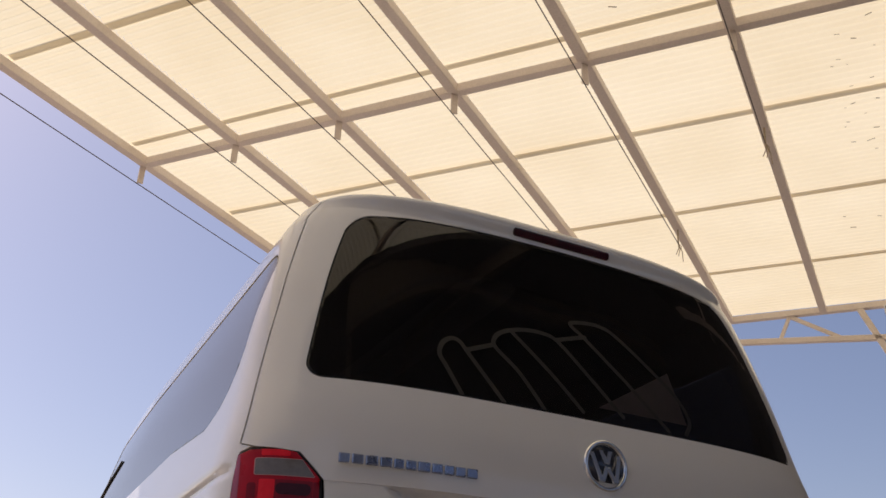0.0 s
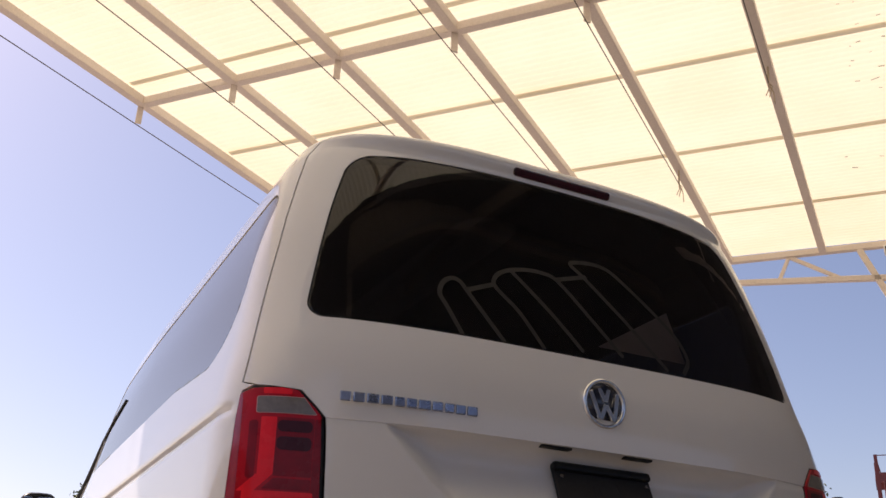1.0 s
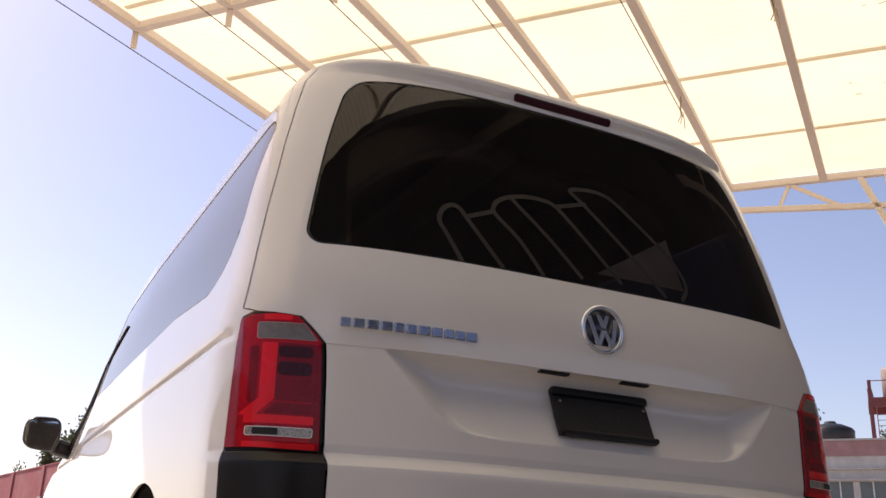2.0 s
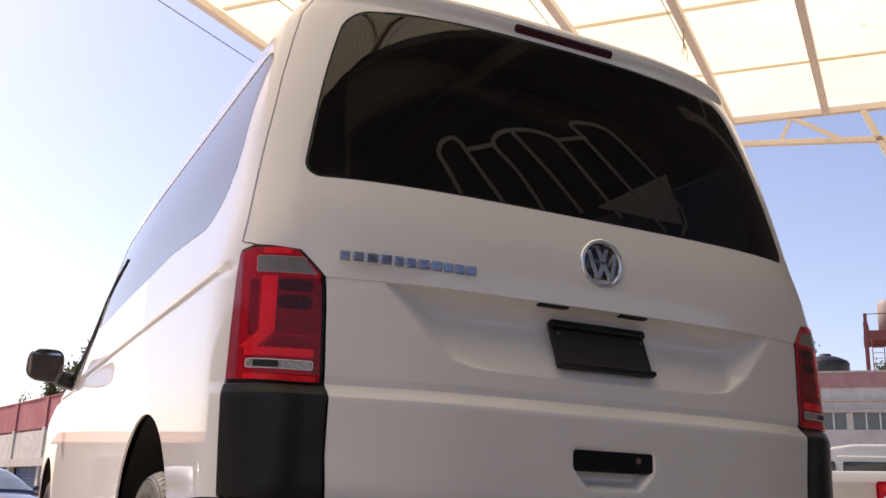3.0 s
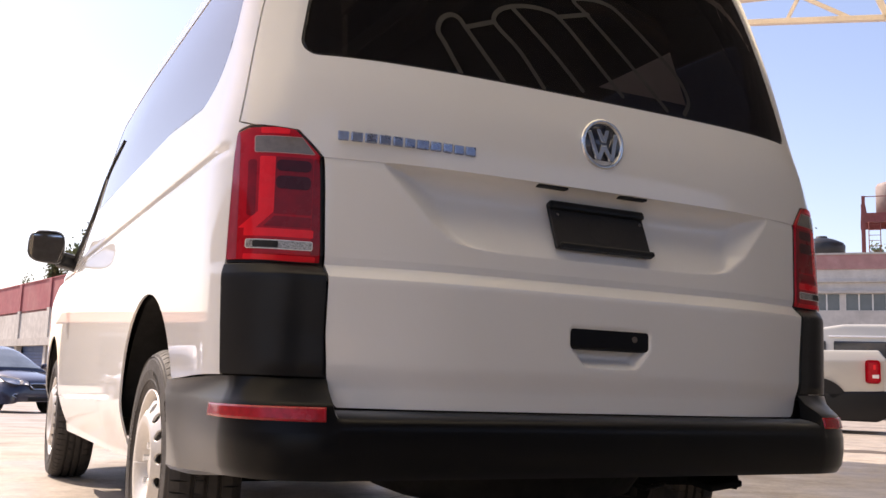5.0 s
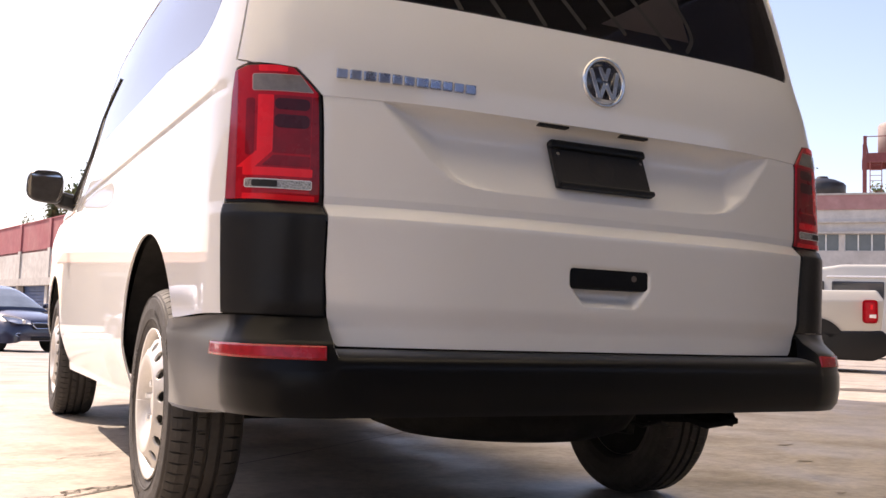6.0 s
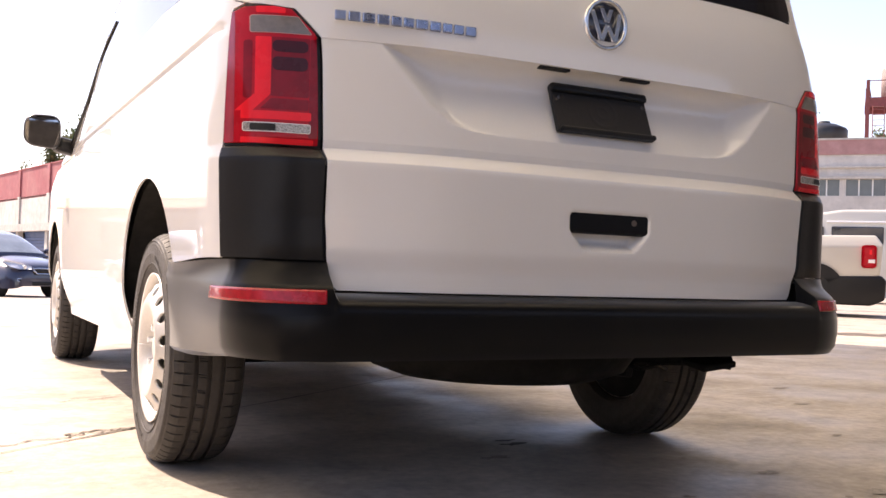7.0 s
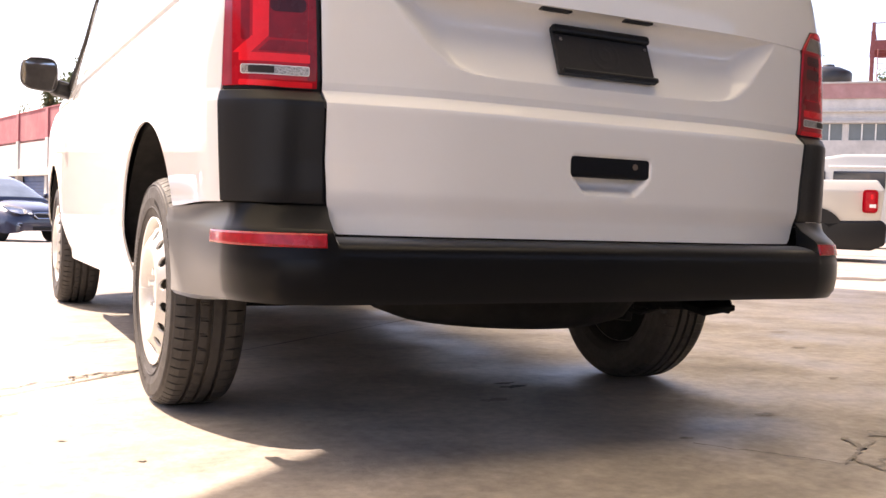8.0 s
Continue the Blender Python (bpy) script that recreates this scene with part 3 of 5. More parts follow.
def body_grid():
    zs = np.concatenate([np.linspace(0.25, 0.5, 40)[:-1], np.linspace(0.5, 0.818, 60), [0.8265, 0.828, 0.8295, 0.837, 0.846, 0.8555, 0.857, 0.8585, 0.865, 0.8735, 0.875, 0.8765, 0.883], np.linspace(0.89, 0.912, 5), np.linspace(0.9145, 0.93, 8), np.linspace(0.936, 1.084, 26), np.linspace(1.0875, 1.1005, 8), [1.1024, 1.1036], np.linspace(1.112, 1.9, 76), np.linspace(1.905, 1.995, 22), np.linspace(2.0, 2.022, 9)])
    th = np.arcsin(np.linspace(0, 0.7, 140) ** (NE / 2))
    th = np.concatenate([th, np.linspace(th[-1], math.pi / 2, 72)[1:]])
    yy = np.linspace(0, 1, 150)[1:]
    fr = np.radians(np.linspace(90, 0, 24))[1:]
    Z = zs[:, None]
    W, D, Y1 = (eased(zs, t)[:, None] for t in (HALF, DEEP, FRONT))
    Y0 = spine(zs)[:, None]
    xr, yr = W * np.sin(th) ** (2 / NE), Y0 + D * (1 - np.cos(th) ** (2 / NE))
    taper = lambda y: 1 - 0.05 * step((y - 4.2) / 1.0)
    ys = (Y0 + D) + (Y1 - 0.5 - Y0 - D) * yy
    xs = W * taper(ys)
    yf = Y1 - 0.5 * (1 - np.cos(fr) ** (2 / 2.6))
    xf = W * np.sin(fr) ** (2 / 2.6) * taper(yf)
    yr = yr + hollow(xr, Z + 0 * xr)
    X, Y = np.concatenate([xr, xs, xf], 1), np.concatenate([yr, ys, yf], 1)
    X = X * upper_taper(Y, Z)
    # soft crease along the flank under the windows
    flank = step((Y - 0.21) / 0.07) * np.exp(-(((Z - 1.122 + 0.012 * step((Y - 2.4) / 1.6)) / 0.013) ** 2))
    X = X - 0.011 * flank
    X = X + 0.016 * step((0.53 - 0.028 * (Y - 1.3) - Z) / 0.02) * step((Y - 1.56) / 0.3) * step((3.55 - Y) / 0.2) - 0.034 * np.clip((0.50 - Z) / 0.17, 0, 1) ** 1.5 * step((Y - 1.2) / 0.2)
    half = np.stack([X, Y, Z + 0 * X], 2)
    left = half[:, ::-1].copy()
    left[:, :, 0] *= -1
    full = np.concatenate([left[:, :-1], half], 1)
    N = grid_normals(full)
    if N[60, len(N[0]) // 2, 1] > 0:
        N = -N
    return full, N


BODY, NORM = body_grid()
GX, GY, GZ = BODY[:, :, 0], BODY[:, :, 1], BODY[:, :, 2]
AX = np.abs(GX)
MID = BODY.shape[1] // 2
AXLE_R, AXLE_F, HUB_Z, TYRE_R = 1.0, 4.0, 0.335, 0.336

sd_tail = np.maximum.reduce([AX - lin(GZ, TAIL), 0.541 - GZ, GZ - 1.988, GY - 0.48])
sd_window = smax(AX - np.where(GX < 0, tab(GZ, WIN_LEFT), tab(GZ, WIN_RIGHT)), smax(1.357 - GZ, GZ - tab(np.minimum(AX, 0.7), WIN_TOP), 0.03), 0.045)
sd_window = np.maximum(sd_window, GY - 0.6)
LAMP_Y = lin(GZ, [(0.6, 0.197), (0.85, 0.209), (1.04, 0.217), (1.176, 0.226)])
sd_corner = np.maximum(lin(GZ, TAIL) + 0.005 - AX, GY - LAMP_Y)
sd_lamp = np.maximum.reduce([np.where(GZ > 1.101, 0.730 - AX, sd_corner), GY - LAMP_Y, 0.853 - GZ, GZ - lin(AX, LAMP_TOP) + 0.004])
sd_trim = np.maximum.reduce([sd_corner, 0.607 - GZ, GZ - 0.849])
bumper_top = lambda y: 0.605 - 0.016 * step((y - 0.2) / 0.45)
sd_bumper = np.maximum(GZ - bumper_top(GY), GY - 0.66)
arch = lambda y, r: np.hypot(GY - y, GZ - HUB_Z) - r
sd_arch = np.minimum(arch(AXLE_R + 0.025, 0.497 - 0.06 * step((GY - 1.15) / 0.35) * step((0.78 - GZ) / 0.4)), arch(AXLE_F, 0.45))
side_rear = lin(GZ, [(1.30, 0.62), (1.344, 0.512), (1.372, 0.468), (1.42, 0.425), (1.476, 0.398), (1.62, 0.385), (1.71, 0.378), (1.85, 0.39)])
side_foot = lin(GY, [(0.5, 1.30), (1.1, 1.348), (3.0, 1.352)])
sd_side_glass = smax(side_rear - GY, smax(GY - 2.9, smax(side_foot - GZ, GZ - 1.775, 0.03), 0.05), 0.05)
sd_door_glass = smax(2.99 - GY, smax(GY - 3.95 + 0.9 * (GZ - 1.34), smax(1.34 - GZ, GZ - 1.79, 0.03), 0.03), 0.03)
windscreen = np.maximum.reduce([1.24 - GZ, GZ - 1.9, AX - 0.72 + 0.1 * (GZ - 1.24), tab(GZ, FRONT) - 0.42 - GY])
NOT = -1.0
sd_body = np.maximum.reduce([NOT * (sd_tail - 0.003), NOT * (np.minimum(sd_lamp, sd_trim) - 0.002), NOT * sd_bumper, NOT * sd_arch, NOT * sd_side_glass, NOT * sd_door_glass, NOT * windscreen, lin(GY, [(1.4, 0.318), (3.3, 0.292)]) - GZ,
                             NOT * np.maximum.reduce([lin(GZ, TAIL) - 0.01 - AX, GY - LAMP_Y, GZ - lin(AX, LAMP_TOP), 0.6 - GZ])])


def sheet_part(name, sd, mat, parent, lift=0.0, deep=0.0, back=False, label="", half=0, P=BODY, N=NORM):
    """half -1 and 1 keep the van's left and right side alone."""
    if half:
        sl = slice(0, MID + 1) if half < 0 else slice(MID, None)
        P, N, sd = P[:, sl], N[:, sl], sd[:, sl]
    vs, fs = cut_sheet(P, N, sd, lift, deep, back)
    i, j = P.shape[0] // 2, P.shape[1] // 2 - 2
    if np.cross(P[i, j + 1] - P[i, j], P[i + 1, j] - P[i, j]) @ N[i, j] < 0:
        fs = [f[::-1] for f in fs]
    me = mesh_of(name, vs, fs, mat)
    return put(name, me, parent, label)


def sharp(ob, angle=35):
    me = ob.data
    bm = bmesh.new()
    bm.from_mesh(me)
    for e in bm.edges:
        if len(e.link_faces) != 2 or e.calc_face_angle(0) > radians(angle):
            e.smooth = False
    bm.to_mesh(me)
    bm.free()
    return ob


def fine(z0, z1, x0, x1, k):
    """The rear part of the body grid between these limits, k times finer."""
    rows = np.nonzero((GZ[:, MID] >= z0) & (GZ[:, MID] <= z1))[0]
    r = rows[len(rows) // 2]
    cols = np.nonzero((GX[r] >= x0) & (GX[r] <= x1) & (GY[r] < 0.6))[0]
    P, N = BODY[rows[0]:rows[-1] + 1, cols[0]:cols[-1] + 1], NORM[rows[0]:rows[-1] + 1, cols[0]:cols[-1] + 1]

    def up(A):
        for ax in (0, 1):
            n = A.shape[ax]
            t = np.linspace(0, n - 1, (n - 1) * k + 1)
            i = np.minimum(t.astype(int), n - 2)
            f = (t - i).reshape((-1, 1, 1) if ax == 0 else (1, -1, 1))
            A = np.take(A, i, ax) * (1 - f) + np.take(A, i + 1, ax) * f
        return A
    P, N = up(P), up(N)
    return P, N / np.linalg.norm(N, axis=2, keepdims=True)


def build_tail_lamp(van, s):
    """Black housing, red lens and the segments that show through it."""
    P, N = fine(0.83, 1.20, -0.96 if s < 0 else 0.70, -0.70 if s < 0 else 0.96, 3)
    ax, y, z = np.abs(P[:, :, 0]), P[:, :, 1], P[:, :, 2]
    ly = lin(z, [(0.6, 0.197), (0.85, 0.209), (1.04, 0.217), (1.176, 0.226)])
    rim_sd = np.maximum.reduce([np.where(z > 1.101, 0.736 - ax, lin(z, TAIL) + 0.005 - ax), 0.853 - z, z - lin(ax, LAMP_TOP) + 0.004])
    lamp_sd = np.maximum(rim_sd, y - ly)

    def seg(name, sd, mat, lift, label="", parent=None, deep=0.0):
        return sheet_part(name, np.maximum(sd, q + 0.002), mat, parent or lamp, lift=lift, label=label, P=P, N=N, deep=deep)

    def box(x0, x1, z0, z1, r=0.003):
        return smax(smax(x0 - ax, ax - x1), smax(z0 - z, z - z1), r)
    lamp = sheet_part("tail_lamp", lamp_sd, PLASTIC, van, lift=-0.002, deep=0.03, label="tall red tail lamp with black border", P=P, N=N)
    q = np.maximum(rim_sd + 0.0045, y - ly + 0.001)
    seg("lens", q - 0.002, RED_LENS, 0.004, "glossy red lens", deep=0.01)
    seg("lens_margin", 0.904 - ax, RED_EDGE, 0.0046, "purplish red outer lens margin")
    seg("light_strip", box(0.838, 0.869, 0.966, 1.096), RED_BRIGHT, 0.0048, "bright red light strip")
    seg("light_strip", np.maximum(np.abs(ax - 0.854 - 0.9 * np.maximum(0.968 - z, 0)) - 0.016, smax(0.930 - z, z - 0.967)), RED_BRIGHT, 0.0048)
    seg("light_strip", box(0.752, 0.893, 0.912, 0.931), RED_BRIGHT, 0.0052)
    seg("light_strip", box(0.745, 0.893, 0.858, 0.872), RED_BRIGHT, 0.0048)
    seg("light_strip", box(0.81, 0.868, 1.150, 1.166), RED_BRIGHT, 0.0048)
    seg("shaded_panel", box(0.738, 0.757, 0.875, 1.095), RED_MID, 0.0047)
    seg("shaded_panel", box(0.874, 0.890, 0.958, 1.088, 0.006), RED_MID, 0.0048, "shaded dark red panel")
    seg("shaded_panel", box(0.758, 0.8385, 0.964, 1.096, 0.004), RED_MID, 0.0046)
    seg("shaded_panel", np.maximum(box(0.758, 0.866, 0.935, 0.959, 0.004), ax - 0.834 - 0.9 * np.maximum(0.962 - z, 0)), RED_MID, 0.0054)
    for z0, z1 in ((1.063, 1.089), (1.022, 1.052)):
        seg("reflector_cell", box(0.762, 0.836, z0, z1, 0.011), RED_DARK, 0.0054, "dark red reflector cell")
    ind = np.maximum(0.756 + 0.75 * np.maximum(z - 1.106, 0) - ax, box(0.75, 0.878, 1.106, 1.143))
    seg("indicator_rim", ind - 0.0016, LAMP_RIM, 0.005)
    seg("indicator", ind, LAMP_GREY, 0.0056, "grey indicator window")
    rev = box(0.754, 0.888, 0.8855, 0.9035)
    seg("reversing_rim", rev - 0.0015, WHITE_RIM, 0.0056)
    seg("reversing_lamp", rev, LAMP_CLEAR, 0.0062, "clear reversing lamp")
    seg("lamp_socket", box(0.826, 0.876, 0.887, 0.902), RUBBER_SEAL, 0.0068)


def build_van():
    van = thing("van", "white passenger van with tinted windows parked under the canopy", "van", (0, 2.4, 0))
    sharp(sheet_part("body_shell", sd_body, PAINT, van, deep=0.007, label="white painted body shell"))
    tail = sharp(sheet_part("tailgate", np.maximum(sd_tail, NOT * sd_window), PAINT, van, deep=0.02, label="white tailgate with plate recess"), 33)
    win = sheet_part("rear_window", sd_window + 0.004, TINTED, tail, lift=-0.001, deep=0.005, back=True, label="dark tinted rear window")
    frit = np.maximum(sd_window - 0.001, NOT * (sd_window + 0.006))
    sheet_part("window_seal", frit, RUBBER_SEAL, tail, lift=-0.002, deep=0.01)
    # pale looped strokes laid on the rear window, as (x, z) paths
    lines = (((-0.394, 1.36), (-0.43, 1.436), (-0.447, 1.471), (-0.435, 1.507), (-0.408, 1.526), (-0.384, 1.520), (-0.364, 1.491), (-0.274, 1.36)), ((-0.363, 1.5), (-0.289, 1.53)),
             ((-0.155, 1.365), (-0.214, 1.46), (-0.274, 1.521), (-0.280, 1.549), (-0.25, 1.58), (-0.185, 1.602), (-0.118, 1.606), (-0.069, 1.588), (0.017, 1.491), (0.101, 1.388)), ((-0.222, 1.59), (-0.114, 1.481), (-0.031, 1.38)),
             ((-0.072, 1.595), (0.028, 1.626)), ((0.252, 1.372), (0.144, 1.499), (0.027, 1.62), (-0.016, 1.66), (0.031, 1.675), (0.09, 1.676), (0.145, 1.651), (0.274, 1.535), (0.323, 1.475), (0.341, 1.415), (0.315, 1.372)))

    def rounded(pts):
        """The stroke with its bends rounded."""
        q = [pts[0], *pts, pts[-1]]
        out = []
        for a, b, c, d in zip(q, q[1:], q[2:], q[3:]):
            for t in (0, 0.25, 0.5, 0.75):
                out.append(tuple(0.5 * (2 * b[i] + (c[i] - a[i]) * t + (2 * a[i] - 5 * b[i] + 4 * c[i] - d[i]) * t * t + (3 * b[i] - a[i] - 3 * c[i] + d[i]) * t**3) for i in (0, 1)))
        return out + [pts[-1]]
    fp, fn = fine(1.33, 1.72, -0.52, 0.42, 4)
    fx, fz = fp[:, :, 0], fp[:, :, 2]
    sd = np.full(fx.shape, 9.0)
    for path in map(rounded, lines):
        for (ax, az), (bx, bz) in zip(path, path[1:]):
            t = np.clip(((fx - ax) * (bx - ax) + (fz - az) * (bz - az)) / ((bx - ax) ** 2 + (bz - az) ** 2), 0, 1)
            sd = np.minimum(sd, np.hypot(fx - ax - t * (bx - ax), fz - az - t * (bz - az)))
    sheet_part("drawing", np.maximum(sd - 0.0066, 1.362 - fz), OUTLINE_TONE, win, lift=0.0004, label="pale outline strokes on the glass", P=fp, N=fn)
    patch = np.maximum.reduce([1.402 - fz, fz - 1.402 - (fx - 0.024) * 0.583, fx - 0.307 - (1.567 - fz) * 0.13])
    sheet_part("film_patch", patch, FILM, win, lift=-0.0003, label="brownish film patch", P=fp, N=fn)
    # high brake lamp in the upper lip
    sd_b = np.maximum(smax(AX - 0.172, np.abs(GZ - 1.946) - 0.012, 0.008), GY - 0.5)
    sheet_part("brake_lamp", sd_b, BRAKE_LENS, tail, lift=0.004, deep=0.006, label="unlit dark red high brake lamp")
    for s in (-1, 1):
        sheet_part("side_window", sd_side_glass + 0.003, TINTED, van, lift=-0.002, deep=0.004, back=True, half=s, label="long dark side window reflecting the sky")
        sheet_part("door_window", sd_door_glass + 0.003, TINTED, van, lift=-0.004, deep=0.004, back=True, half=s, label="front door window")
        build_tail_lamp(van, s)
        sheet_part("corner_trim", sd_trim, PLASTIC, van, lift=0.004, deep=0.03, half=s, label="black grained plastic corner panel")
    sheet_part("windscreen", windscreen + 0.003, TINTED, van, lift=-0.002, deep=0.004, back=True)
    # cabin lining and floor
    lining = np.maximum.reduce([NOT * sd_window, NOT * sd_side_glass, NOT * sd_door_glass, NOT * windscreen, 0.5 - GZ, NOT * (sd_arch - 0.05)])
    sheet_part("cabin_lining", lining[::2, ::2], TRIM, van, lift=-0.04, P=BODY[::2, ::2], N=NORM[::2, ::2])
    part("cabin_floor", block(1.7, 4.2, 0.04, pose(0, 2.45, 0.52)), TRIM, van)
    for x in (-0.5, 0.05, 0.6):
        bm = block(0.46, 0.12, 0.62, pose(x, 1.35, 1.05, -12), 0.04)
        block(0.46, 0.5, 0.14, pose(x, 1.6, 0.72), 0.04, bm)
        block(0.24, 0.09, 0.17, pose(x, 1.28, 1.45, -8), 0.03, bm)
        part("rear_seat", bm, SEAT, van, "dark cloth seat", smooth=True)
    build_tailgate_fittings(tail)
    build_bumper(van)
    build_underside(van)
    for s in (-1, 1):
        for y in (AXLE_R, AXLE_F):
            build_wheel(van, s, y)
        build_mirror(van, s)
        skin = lambda y, z: float(eased(z, HALF)) * float(upper_taper(y, z))
        rail = [(s * (skin(y, z) + 0.002), y, z) for y, z in ((2.45, 1.62), (2.72, 1.575), (2.94, 1.52), (3.06, 1.45), (3.2, 1.38), (3.36, 1.30), (3.5, 1.235), (3.62, 1.17))]
        part("window_edge_trim", tube(rail, [0.004, 0.005, 0.007, 0.009, 0.011, 0.014, 0.018, 0.018], 8), PLASTIC, van, "black edge trim of the door window")


def build_tailgate_fittings(tail):
    # plain chrome blocks where the model name stands
    widths = (0.025, 0.027, 0.029, 0.028, 0.024, 0.025, 0.030, 0.027, 0.024, 0.025, 0.027)
    x = -0.712
    for w in widths:
        z = 1.155
        yy = float(rear_y(x + w / 2, z))
        part("badge_block", block(w, 0.006, 0.023, pose(x + w / 2, yy - 0.003, z, 0, 0, math.degrees(math.atan2(rear_y(x + w, z) - rear_y(x, z), w))), 0.0025), BADGE_CHROME, tail, "chrome badge block")
        x += (0.339 - sum(widths)) / 10 + w
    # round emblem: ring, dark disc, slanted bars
    ctr = Vector((0.003, float(rear_y(0, 1.23)), 1.230))
    tip = pose(*ctr, 8, 0, -90)
    em = put("emblem", mesh_of("emblem", *lathe([(0.0, 0.006), (0.052, 0.006), (0.056, -0.002)], 40), BADGE_DARK), tail, "round dark blue and chrome emblem", tip)
    ring = put("emblem_ring", mesh_of("emblem_ring", *lathe([(0.066, -0.004), (0.068, 0.003), (0.066, 0.009), (0.061, 0.0115), (0.056, 0.009), (0.054, 0.003)], 48), CHROME), em, "chrome ring")
    ring.matrix_world = tip
    for a, b in (((-0.017, 0.048), (0.001, 0.004)), ((0.019, 0.048), (0.002, 0.004)), ((-0.042, 0.030), (-0.021, -0.046)), ((0.042, 0.030), (0.023, -0.046)), ((-0.019, -0.046), (0.0, -0.006)), ((0.021, -0.046), (0.002, -0.006))):
        m = Matrix.Translation(ctr) @ Matrix.Rotation(radians(-8), 4, "X")
        ob = part("emblem_bar", bar((a[0], -0.0085, a[1]), (b[0], -0.0085, b[1]), 0.006, 0.0125, 0.0015), CHROME, em)
        ob.matrix_world = m
    # plate lamps under the ledge
    for x in (-0.145, 0.105):
        part("plate_lamp", block(0.09, 0.03, 0.010, pose(x, 0.082, 1.101), 0.003), RUBBER_SEAL, tail, "small dark plate lamp")
    # plate carrier, leaning with the recess floor
    m = pose(0.006, 0.081, 1.003, -22)
    holder = part("plate_carrier", block(0.296, 0.012, 0.129, m, 0.004), CARRIER, tail, "black plastic number plate carrier")
    part("carrier_lip", block(0.298, 0.026, 0.023, m @ pose(0, -0.006, 0.056), 0.007), PLASTIC, holder)
    part("carrier_lip", block(0.292, 0.022, 0.014, m @ pose(0.006, -0.006, -0.059), 0.005), PLASTIC, holder)
    # rings pressed into the carrier's face
    for r in (0.016, 0.040):
        ring = lathe([(r - 0.009, 0.0), (r - 0.003, 0.0011), (r + 0.003, 0.0011), (r + 0.009, 0.0)], 40)
        put("pressed_ring", mesh_of("pressed_ring", [m @ Matrix.Rotation(radians(-90), 4, "Z") @ Vector((0.0055 + v[0], v[1], v[2])) for v in ring[0]], ring[1], CARRIER), holder)
    for x in (-0.13, 0.13):
        part("screw", rod(m @ Vector((x, -0.012, 0.028)), m @ Vector((x, 0.0, 0.028)), 0.005, 10), CHROME, holder, "steel screw")
    # handle bar across the scoop
    hy = float(rear_y(0, 0.72))
    h = part("tailgate_handle", block(0.277, 0.03, 0.060, pose(-0.004, hy + 0.002, 0.7255), 0.007), HANDLE, tail, "black tailgate handle")
    part("key_lock", rod((0.075, hy - 0.0145, 0.727), (0.075, hy - 0.009, 0.727), 0.008, 14), LAMP_GREY, h, "round steel lock")


